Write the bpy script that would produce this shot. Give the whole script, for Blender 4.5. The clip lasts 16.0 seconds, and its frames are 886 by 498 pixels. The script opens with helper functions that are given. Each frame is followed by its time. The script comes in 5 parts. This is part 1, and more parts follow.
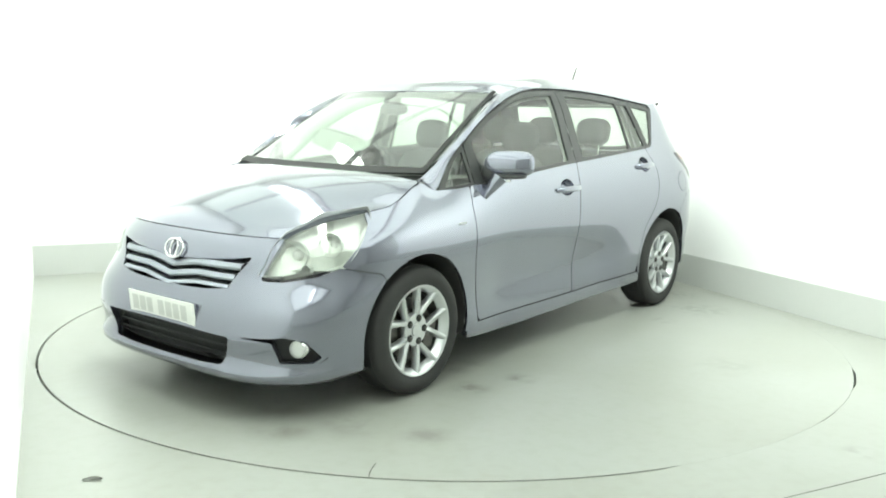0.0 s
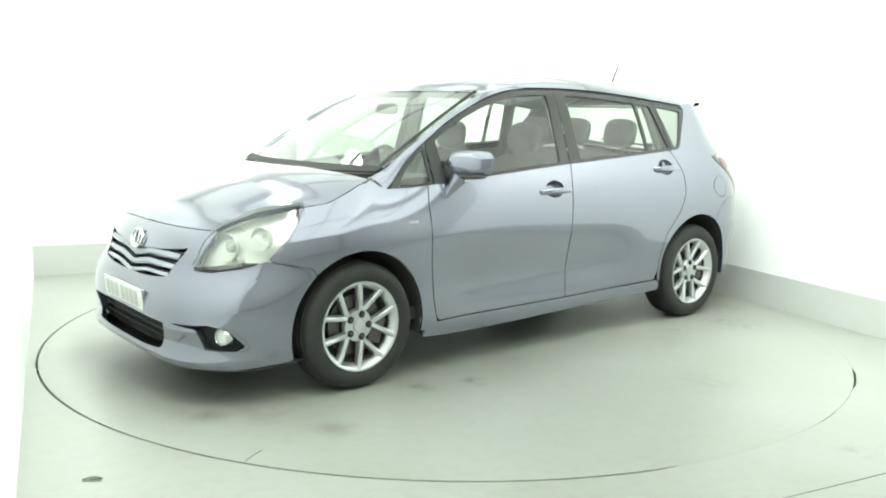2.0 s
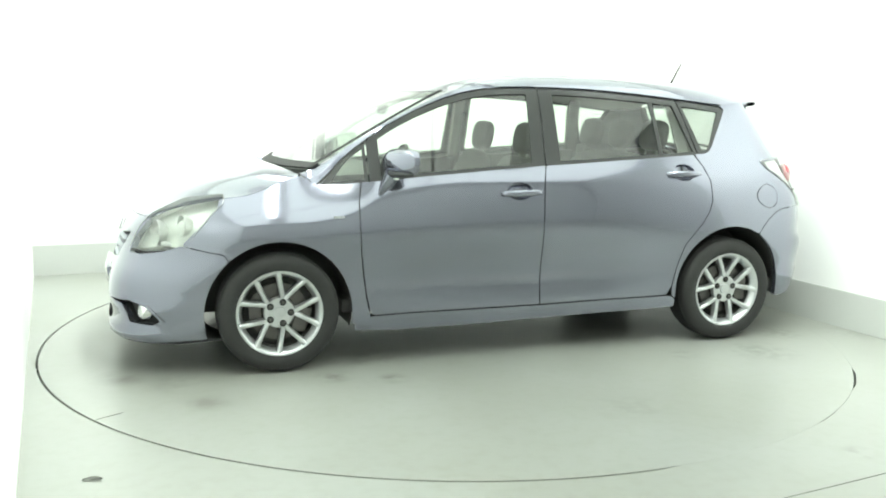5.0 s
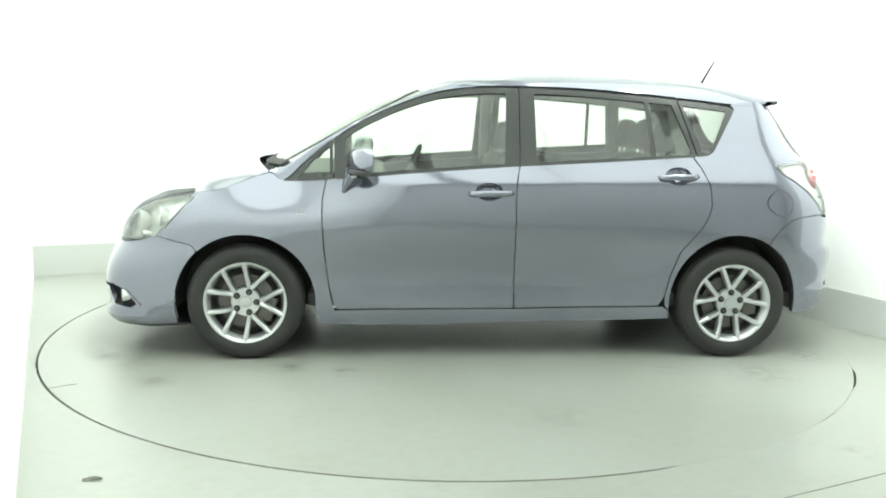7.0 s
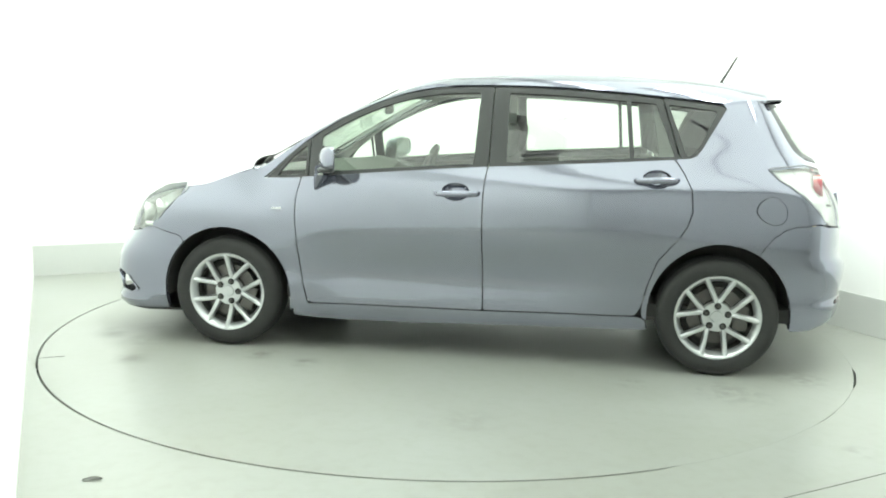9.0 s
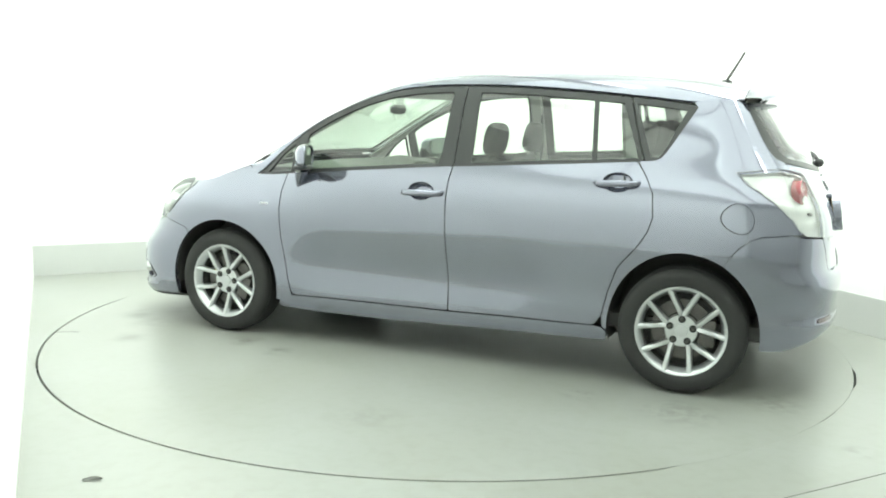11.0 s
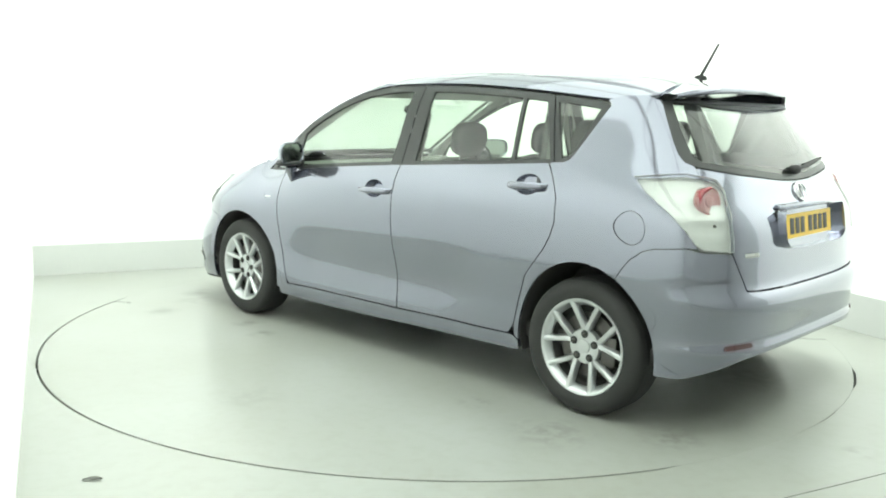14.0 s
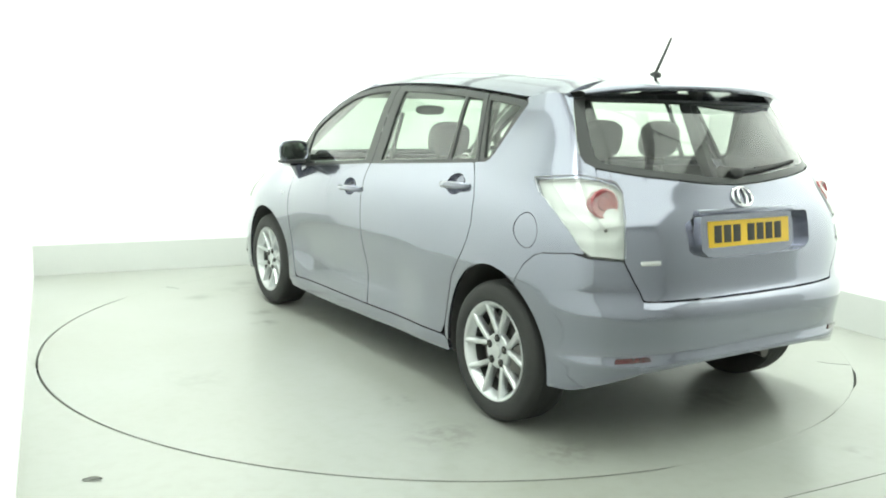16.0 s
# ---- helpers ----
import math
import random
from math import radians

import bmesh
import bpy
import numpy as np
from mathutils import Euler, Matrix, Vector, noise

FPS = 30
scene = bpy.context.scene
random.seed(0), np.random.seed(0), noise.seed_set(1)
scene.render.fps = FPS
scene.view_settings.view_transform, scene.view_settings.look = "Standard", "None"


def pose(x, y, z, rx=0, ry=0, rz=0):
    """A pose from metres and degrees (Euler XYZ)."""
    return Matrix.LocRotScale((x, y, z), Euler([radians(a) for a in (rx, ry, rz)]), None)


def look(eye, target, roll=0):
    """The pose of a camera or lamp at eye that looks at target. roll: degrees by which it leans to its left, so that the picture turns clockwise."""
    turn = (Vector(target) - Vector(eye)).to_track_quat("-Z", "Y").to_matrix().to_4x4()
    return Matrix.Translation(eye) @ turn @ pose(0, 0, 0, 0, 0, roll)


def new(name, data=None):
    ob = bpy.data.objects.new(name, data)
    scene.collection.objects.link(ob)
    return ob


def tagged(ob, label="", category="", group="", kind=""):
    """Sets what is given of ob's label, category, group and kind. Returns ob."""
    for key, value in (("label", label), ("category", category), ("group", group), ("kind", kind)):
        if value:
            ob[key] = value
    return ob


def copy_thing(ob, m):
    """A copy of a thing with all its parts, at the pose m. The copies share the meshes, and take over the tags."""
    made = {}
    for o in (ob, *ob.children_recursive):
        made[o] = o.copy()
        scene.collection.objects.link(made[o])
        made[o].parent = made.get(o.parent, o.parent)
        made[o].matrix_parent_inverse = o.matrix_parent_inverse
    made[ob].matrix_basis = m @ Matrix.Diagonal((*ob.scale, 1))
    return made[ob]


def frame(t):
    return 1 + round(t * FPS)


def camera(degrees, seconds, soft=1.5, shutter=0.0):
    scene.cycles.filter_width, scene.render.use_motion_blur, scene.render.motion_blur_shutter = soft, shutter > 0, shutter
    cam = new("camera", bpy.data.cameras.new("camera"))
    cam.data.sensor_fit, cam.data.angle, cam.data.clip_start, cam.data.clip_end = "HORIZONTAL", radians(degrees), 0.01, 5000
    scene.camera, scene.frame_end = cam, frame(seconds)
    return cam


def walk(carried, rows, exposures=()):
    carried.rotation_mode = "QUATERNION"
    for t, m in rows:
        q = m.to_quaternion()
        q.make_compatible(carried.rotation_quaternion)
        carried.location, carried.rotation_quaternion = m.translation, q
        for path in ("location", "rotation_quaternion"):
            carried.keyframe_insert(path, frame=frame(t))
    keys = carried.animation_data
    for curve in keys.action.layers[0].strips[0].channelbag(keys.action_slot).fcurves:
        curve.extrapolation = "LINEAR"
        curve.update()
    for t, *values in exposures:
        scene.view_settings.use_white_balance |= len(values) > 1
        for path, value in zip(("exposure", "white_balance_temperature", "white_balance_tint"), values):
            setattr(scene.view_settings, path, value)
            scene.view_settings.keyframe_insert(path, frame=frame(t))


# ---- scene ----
cam = camera(53.74, 16.0, soft=1.95)
EYE = Vector((0.0, -5.595, 1.393))
AIM = Vector((-0.00503, 0.98781, -0.15557))
walk(cam, [(0.0, look(EYE, EYE + AIM, 1.097)), (16.0, look(EYE, EYE + AIM, 1.097))])

# The turntable's turn in degrees: it starts from rest and then runs evenly.
TURN = [(0.0, 52.0), (0.25, 51.4), (0.5, 49.95), (1.0, 46.72)] + [(0.5 * k, 46.72 - 3.4717 * (k - 2)) for k in range(4, 33, 2)]
CAR_X, CAR_Y = 0.204, 0.105


# ---- light ----
scene.view_settings.exposure = 0.0
world = bpy.data.worlds.new("world")
world.use_nodes = True
world.node_tree.nodes["Background"].inputs["Color"].default_value = (0.95, 1.0, 0.96, 1)
world.node_tree.nodes["Background"].inputs["Strength"].default_value = 0.2
scene.world = world
LIGHT_POWER = 1.80
WASH_POWER = 54.0


# ---- materials ----
def nodes_of(name):
    mat = bpy.data.materials.new(name)
    mat.use_nodes = True
    nt = mat.node_tree
    return mat, nt, nt.nodes["Principled BSDF"]


def noise_node(nt, scale, detail=3.0, coord="Object"):
    tc = nt.nodes.new("ShaderNodeTexCoord")
    nz = nt.nodes.new("ShaderNodeTexNoise")
    nz.inputs["Scale"].default_value, nz.inputs["Detail"].default_value = scale, detail
    nt.links.new(tc.outputs[coord], nz.inputs["Vector"])
    return nz


def plain(name, color, rough=0.5, metal=0.0, var=0.06, scale=6.0, bump=0.0, bump_scale=150.0, spec=0.5, coat=0.0):
    """A surface with mottling at two scales and, if asked, a fine relief."""
    mat, nt, b = nodes_of(name)
    b.inputs["Roughness"].default_value, b.inputs["Metallic"].default_value = rough, metal
    b.inputs["Specular IOR Level"].default_value = spec
    b.inputs["Coat Weight"].default_value, b.inputs["Coat Roughness"].default_value = coat, 0.04
    mix = nt.nodes.new("ShaderNodeMix")
    mix.data_type = "RGBA"
    mix.inputs["A"].default_value = (*[c * (1 - var) for c in color], 1)
    mix.inputs["B"].default_value = (*[min(1, c * (1 + var)) for c in color], 1)
    n1, n2 = noise_node(nt, scale), noise_node(nt, scale * 9, 5.0)
    add = nt.nodes.new("ShaderNodeMath")
    add.operation = "MULTIPLY_ADD"
    add.inputs[1].default_value = 0.4
    sub = nt.nodes.new("ShaderNodeMath")
    sub.operation = "MULTIPLY"
    sub.inputs[1].default_value = 0.6
    nt.links.new(n1.outputs["Fac"], sub.inputs[0])
    nt.links.new(n2.outputs["Fac"], add.inputs[0])
    nt.links.new(sub.outputs[0], add.inputs[2])
    nt.links.new(add.outputs[0], mix.inputs["Factor"])
    nt.links.new(mix.outputs["Result"], b.inputs["Base Color"])
    if bump:
        n3 = noise_node(nt, bump_scale, 2.0)
        bp = nt.nodes.new("ShaderNodeBump")
        bp.inputs["Strength"].default_value, bp.inputs["Distance"].default_value = bump, 0.004
        nt.links.new(n3.outputs["Fac"], bp.inputs["Height"])
        nt.links.new(bp.outputs["Normal"], b.inputs["Normal"])
    return mat


def glow(name, color, strength):
    mat, nt, b = nodes_of(name)
    b.inputs["Base Color"].default_value = (*color, 1)
    b.inputs["Emission Color"].default_value = (*color, 1)
    b.inputs["Emission Strength"].default_value = strength
    return mat


def floor_material(name, color, stains=()):
    """Grey-green vinyl with a dull sheen, broad tyre scuffs, stains and fine specks."""
    mat, nt, b = nodes_of(name)
    broad, fine, speck = noise_node(nt, 0.9, 6.0), noise_node(nt, 14.0, 6.0), noise_node(nt, 60.0, 2.0)
    ramp = nt.nodes.new("ShaderNodeValToRGB")
    ramp.color_ramp.elements[0].position, ramp.color_ramp.elements[1].position = 0.32, 0.68
    ramp.color_ramp.elements[0].color = (color[0] * 0.93, color[1] * 0.92, color[2] * 0.88, 1)
    ramp.color_ramp.elements[1].color = (color[0] * 1.03, color[1] * 1.03, color[2] * 1.03, 1)
    nt.links.new(broad.outputs["Fac"], ramp.inputs["Fac"])
    mix = nt.nodes.new("ShaderNodeMix")
    mix.data_type, mix.blend_type = "RGBA", "MULTIPLY"
    r2 = nt.nodes.new("ShaderNodeValToRGB")
    r2.color_ramp.elements[0].position, r2.color_ramp.elements[1].position = 0.30, 0.55
    r2.color_ramp.elements[0].color = (0.9, 0.9, 0.86, 1)
    nt.links.new(fine.outputs["Fac"], r2.inputs["Fac"])
    mix.inputs["Factor"].default_value = 0.7
    nt.links.new(ramp.outputs["Color"], mix.inputs["A"])
    nt.links.new(r2.outputs["Color"], mix.inputs["B"])
    last = mix.outputs["Result"]
    tc = nt.nodes.new("ShaderNodeTexCoord")
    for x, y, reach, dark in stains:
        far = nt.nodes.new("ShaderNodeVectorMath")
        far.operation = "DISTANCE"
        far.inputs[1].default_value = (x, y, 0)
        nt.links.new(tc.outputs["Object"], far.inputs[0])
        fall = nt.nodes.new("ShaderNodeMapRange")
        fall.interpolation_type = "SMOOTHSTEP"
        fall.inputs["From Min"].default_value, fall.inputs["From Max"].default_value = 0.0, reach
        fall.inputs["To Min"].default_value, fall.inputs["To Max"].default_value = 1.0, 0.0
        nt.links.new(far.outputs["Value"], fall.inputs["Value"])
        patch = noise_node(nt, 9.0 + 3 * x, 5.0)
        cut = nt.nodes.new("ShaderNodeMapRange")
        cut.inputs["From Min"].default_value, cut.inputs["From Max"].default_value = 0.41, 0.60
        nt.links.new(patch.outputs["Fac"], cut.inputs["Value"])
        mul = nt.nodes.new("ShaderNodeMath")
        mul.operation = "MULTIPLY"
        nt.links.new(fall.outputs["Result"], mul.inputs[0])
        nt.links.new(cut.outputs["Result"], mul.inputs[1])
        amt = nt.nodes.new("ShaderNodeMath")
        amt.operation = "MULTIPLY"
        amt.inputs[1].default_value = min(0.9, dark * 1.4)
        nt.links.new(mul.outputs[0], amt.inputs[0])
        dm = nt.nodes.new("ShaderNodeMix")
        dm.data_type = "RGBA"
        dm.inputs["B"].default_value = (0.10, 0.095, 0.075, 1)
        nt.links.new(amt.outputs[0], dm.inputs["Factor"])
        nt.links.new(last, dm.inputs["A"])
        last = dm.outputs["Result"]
    nt.links.new(last, b.inputs["Base Color"])
    rr = nt.nodes.new("ShaderNodeMapRange")
    rr.inputs["To Min"].default_value, rr.inputs["To Max"].default_value = 0.25, 0.38
    nt.links.new(fine.outputs["Fac"], rr.inputs["Value"])
    nt.links.new(rr.outputs["Result"], b.inputs["Roughness"])
    bp = nt.nodes.new("ShaderNodeBump")
    bp.inputs["Strength"].default_value, bp.inputs["Distance"].default_value = 0.03, 0.003
    nt.links.new(speck.outputs["Fac"], bp.inputs["Height"])
    nt.links.new(bp.outputs["Normal"], b.inputs["Normal"])
    return mat


M_WALL = plain("white wall paint", (0.90, 0.91, 0.895), 0.6, var=0.015, scale=1.5, bump=0.05, bump_scale=220)
M_CEIL = plain("white ceiling paint", (0.82, 0.84, 0.82), 0.7, var=0.02, scale=2)
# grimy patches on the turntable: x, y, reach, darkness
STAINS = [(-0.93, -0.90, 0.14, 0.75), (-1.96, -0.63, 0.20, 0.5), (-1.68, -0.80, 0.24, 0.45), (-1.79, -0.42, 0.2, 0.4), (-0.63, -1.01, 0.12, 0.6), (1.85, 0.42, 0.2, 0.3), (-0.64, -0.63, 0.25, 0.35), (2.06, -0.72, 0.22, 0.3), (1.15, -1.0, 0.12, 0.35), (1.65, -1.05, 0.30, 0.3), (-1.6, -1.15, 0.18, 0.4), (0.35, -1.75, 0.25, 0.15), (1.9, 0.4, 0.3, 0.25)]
M_FLOOR = floor_material("grey vinyl floor", (0.298, 0.312, 0.291), [(2.45, -1.05, 0.28, 0.16), (0.75, -2.60, 0.10, 0.3), (2.0, -1.9, 0.25, 0.12), (-0.6, -2.9, 0.3, 0.1)])
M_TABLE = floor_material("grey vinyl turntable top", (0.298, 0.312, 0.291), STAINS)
M_SKIRT = plain("grey vinyl skirting", (0.53, 0.545, 0.525), 0.45, var=0.04, scale=3)
# darker copy of the wall paint: shade put into the colour of unseen walls
M_WALL_SHADED = plain("wall paint darkened for reflections", (0.55, 0.56, 0.55), 0.5, var=0.04)
M_GAP = plain("dark gap rubber", (0.035, 0.04, 0.035), 0.7)
M_LAMP = glow("lamp diffuser", (0.925, 1.0, 0.925), LIGHT_POWER)
M_LAMP_DIM = glow("dimmed lamp diffuser", (0.925, 1.0, 0.925), LIGHT_POWER * 0.46)
M_LAMP_FRAME = plain("white lamp frame", (0.8, 0.8, 0.8), 0.4)


# ---- mesh helpers ----
def smooth(me, angle=40):
    for f in me.polygons:
        f.use_smooth = True
    me.set_sharp_from_angle(angle=radians(angle))


def mesh_of(name, bm, mat, soft=True, angle=40):
    me = bpy.data.meshes.new(name)
    bmesh.ops.recalc_face_normals(bm, faces=bm.faces)
    bm.to_mesh(me)
    bm.free()
    for m in (mat if isinstance(mat, (list, tuple)) else [mat]):
        me.materials.append(m)
    if soft:
        smooth(me, angle)
    return me


def part(name, bm, mat, parent, label="", soft=True, angle=40):
    ob = new(name, mesh_of(name, bm, mat, soft, angle))
    if parent is not None:
        ob.parent = parent
    return tagged(ob, label)


def box(bm, x0, x1, y0, y1, z0, z1, bevel=0.0, m=None, seg=2):
    b2 = bmesh.new()
    bmesh.ops.create_cube(b2, size=1)
    bmesh.ops.transform(b2, matrix=Matrix.Translation(((x0 + x1) / 2, (y0 + y1) / 2, (z0 + z1) / 2)) @ Matrix.Diagonal((abs(x1 - x0), abs(y1 - y0), abs(z1 - z0), 1)), verts=b2.verts)
    if bevel:
        bmesh.ops.bevel(b2, geom=b2.edges[:], offset=bevel, segments=seg, affect="EDGES", profile=0.6)
    if m is not None:
        bmesh.ops.transform(b2, matrix=m, verts=b2.verts)
    join(bm, b2)
    return bm


def join(bm, other):
    me = bpy.data.meshes.new("tmp")
    other.to_mesh(me)
    other.free()
    bm.from_mesh(me)
    bpy.data.meshes.remove(me)


# ---- the room: walls set square to one another and turned in plan ----
ROOM = Matrix.Rotation(radians(24.5), 4, "Z")
LEFT, RIGHT, BACK, FRONT, HIGH = -2.49, 2.51, 2.67, -5.45, 3.2
RAD = 2.446


def slab(name, x0, x1, y0, y1, z0, z1, mat, label, category="wall", bevel=0.0):
    ob = part(name, box(bmesh.new(), x0, x1, y0, y1, z0, z1, bevel), mat, None, soft=False)
    ob.matrix_world = ROOM
    return tagged(ob, label, category, kind="structure")


def ring(bm, r0, r1, z, n=160):
    a = [bm.verts.new((r0 * math.cos(2 * math.pi * k / n), r0 * math.sin(2 * math.pi * k / n), z)) for k in range(n)]
    b = [bm.verts.new((r1 * math.cos(2 * math.pi * k / n), r1 * math.sin(2 * math.pi * k / n), z)) for k in range(n)]
    for k in range(n):
        bm.faces.new((a[k], b[k], b[(k + 1) % n], a[(k + 1) % n]))
    return a, b


def gap_width(a):
    """Width of the joint round the turntable at angle a (degrees, in the room): open in places, packed with dirt in others."""
    a = a % 360
    for a0, a1, w in ((306.5, 316.5, 0.013), (140, 268, 0.0125), (291, 297, 0.005), (300, 303, 0.005)):
        if a0 <= a <= a1:
            return w * min(1.0, 0.25 + (a - a0) / 3, 0.25 + (a1 - a) / 3)
    return 0.0007


def build_room():
    # floor sheet with a round hole for the turntable
    bm = bmesh.new()
    n = 360
    wide = [RAD - 0.012 + gap_width(360 * k / n) for k in range(n)]
    inner = [bm.verts.new((wide[k] * math.cos(2 * math.pi * k / n), wide[k] * math.sin(2 * math.pi * k / n), 0)) for k in range(n)]
    outer = []
    for k in range(n):
        c, s = math.cos(2 * math.pi * k / n), math.sin(2 * math.pi * k / n)
        f = min((RIGHT if c > 0 else -LEFT) / max(abs(c), 1e-6), (BACK if s > 0 else -FRONT) / max(abs(s), 1e-6))
        outer.append(bm.verts.new((c * f, s * f, 0)))
    low = [bm.verts.new((v.co.x, v.co.y, -0.06)) for v in inner]
    for k in range(n):
        j = (k + 1) % n
        bm.faces.new((inner[k], outer[k], outer[j], inner[j]))
        bm.faces.new((inner[k], inner[j], low[j], low[k]))
    for cx, cy in ((RIGHT, BACK), (LEFT, BACK), (LEFT, FRONT), (RIGHT, FRONT)):
        ks = sorted(range(n), key=lambda k: (outer[k].co.x - cx) ** 2 + (outer[k].co.y - cy) ** 2)[:6]
        on_x = [k for k in ks if abs(outer[k].co.x - cx) < 1e-4]
        on_y = [k for k in ks if abs(outer[k].co.y - cy) < 1e-4]
        if on_x and on_y:
            bm.faces.new((outer[on_x[0]], bm.verts.new((cx, cy, 0)), outer[on_y[0]]))
    fl = part("floor", bm, M_FLOOR, None, soft=False)
    fl.matrix_world = ROOM
    tagged(fl, "grey-green vinyl studio floor, scuffed, around the turntable", "floor", kind="structure")
    slab("subfloor", LEFT, RIGHT, FRONT, BACK, -0.12, -0.06, M_GAP, "dark pit under the turntable", "floor")
    slab("wall_back", LEFT - 0.15, RIGHT + 0.15, BACK, BACK + 0.15, -0.1, HIGH, M_WALL, "white painted studio wall, brightly lit and plain")
    slab("wall_left", LEFT - 0.15, LEFT, FRONT - 0.15, BACK, -0.1, HIGH, M_WALL, "white painted studio wall, washed out by light")
    # unseen stretch of the right wall, darkened to dim what the car mirrors
    slab("wall_right_front", RIGHT, RIGHT + 0.15, FRONT - 0.15, -3.0, -0.1, HIGH, M_WALL_SHADED, "unseen studio wall, coloured darker to dim reflections on the car")
    slab("wall_right", RIGHT, RIGHT + 0.15, -3.0, BACK, -0.1, HIGH, M_WALL, "white painted studio wall, slightly greyer high up")
    # unseen wall behind the camera, darkened in the same way
    slab("wall_front", LEFT, RIGHT, FRONT - 0.15, FRONT, -0.1, HIGH, M_WALL_SHADED, "unseen studio wall, coloured darker to dim reflections on the car")
    slab("ceiling", LEFT - 0.15, RIGHT + 0.15, FRONT - 0.15, BACK + 0.15, HIGH, HIGH + 0.1, M_CEIL, "white painted studio ceiling", "ceiling")
    # vinyl turned up the walls
    slab("baseboard_back", LEFT, RIGHT - 0.006, BACK - 0.006, BACK - 0.0005, 0.001, 0.25, M_SKIRT, "grey vinyl skirting turned up the white wall", "baseboard")
    slab("baseboard_right", RIGHT - 0.006, RIGHT - 0.0005, FRONT, BACK - 0.006, 0.001, 0.25, M_SKIRT, "grey vinyl skirting turned up the white wall", "baseboard")


def ceiling_light(x, y, w, l, diffuser):
    thing = tagged(new("ceiling_light"), "large white luminous softbox panel under the studio ceiling", "ceiling light", "ceiling lights")
    bm = bmesh.new()
    for a in ((-w / 2, w / 2, -l / 2, -l / 2 + 0.014), (-w / 2, w / 2, l / 2 - 0.014, l / 2), (-w / 2, -w / 2 + 0.014, -l / 2 + 0.014, l / 2 - 0.014), (w / 2 - 0.014, w / 2, -l / 2 + 0.014, l / 2 - 0.014)):
        box(bm, *a, -0.08, 0.0, 0.004)
    part("frame", bm, M_LAMP_FRAME, thing)
    part("diffuser", box(bmesh.new(), -w / 2 + 0.014, w / 2 - 0.014, -l / 2 + 0.014, l / 2 - 0.014, -0.07, -0.05), diffuser, thing, "glowing white diffuser", soft=False)
    thing.matrix_world = ROOM @ pose(x, y, HIGH)
    return thing


def added_wash_lamp(x, y, length, tx, ty, strong=1.0):
    """An added lamp in a slim ceiling trough that brightens the wall at (tx, ty)."""
    thing = tagged(new("added_wash_lamp"), "added unseen lamp in a slim white ceiling trough, brightening the wall", "ceiling light", "wall washers")
    m = ROOM @ look((x, y, HIGH - 0.16), (tx, ty, 0.55))
    bm = bmesh.new()
    for s in (-1, 1):
        box(bm, -length / 2, length / 2, s * 0.27 - 0.01, s * 0.27 + 0.01, -0.03, 0.06, 0.004)
    box(bm, -length / 2, length / 2, -0.26, 0.26, 0.04, 0.06, 0.004)
    part("housing", bm, M_LAMP_FRAME, thing)
    lamp = bpy.data.lights.new("wash", "AREA")
    lamp.shape, lamp.size, lamp.size_y, lamp.energy, lamp.color, lamp.spread = "RECTANGLE", length, 0.2, WASH_POWER * strong * length / 4.6, (0.925, 1.0, 0.925), radians(115)
    ob = new("wash", lamp)
    ob.parent = thing
    thing.matrix_world = m
    return thing


def build_turntable():
    thing = tagged(new("turntable"), "round grey vinyl turntable set flush in the floor", "turntable")
    bm = bmesh.new()
    n = 360
    r = RAD - 0.012
    top = [bm.verts.new((r * math.cos(2 * math.pi * k / n), r * math.sin(2 * math.pi * k / n), 0.0)) for k in range(n)]
    bot = [bm.verts.new((v.co.x, v.co.y, -0.05)) for v in top]
    bm.faces.new(top)
    for k in range(n):
        bm.faces.new((top[k], bot[k], bot[(k + 1) % n], top[(k + 1) % n]))
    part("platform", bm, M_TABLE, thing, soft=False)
    return thing


build_room()
for cx in (-1.25, 1.25):
    for cy in (1.35, -1.25, -3.85):
        ceiling_light(cx, cy, 2.488, 2.588, M_LAMP if cy < 0 else M_LAMP_DIM)
# unseen lamps added to whiten the walls and their reflections in the paint
added_wash_lamp(0.0, BACK - 1.5, 4.6, 0.0, BACK)
added_wash_lamp(LEFT + 1.3, 0.9, 3.3, LEFT, 0.9, 1.35)
added_wash_lamp(LEFT + 1.2, -3.1, 4.0, LEFT, -3.1, 0.95)
added_wash_lamp(RIGHT - 1.8, 0.9, 3.3, RIGHT, 0.9, 0.85)
added_wash_lamp(RIGHT - 1.2, -2.0, 2.6, RIGHT, -2.0, 1.85)
turntable = build_turntable()


# ---- the car ----
import functools

from mathutils.geometry import delaunay_2d_cdt


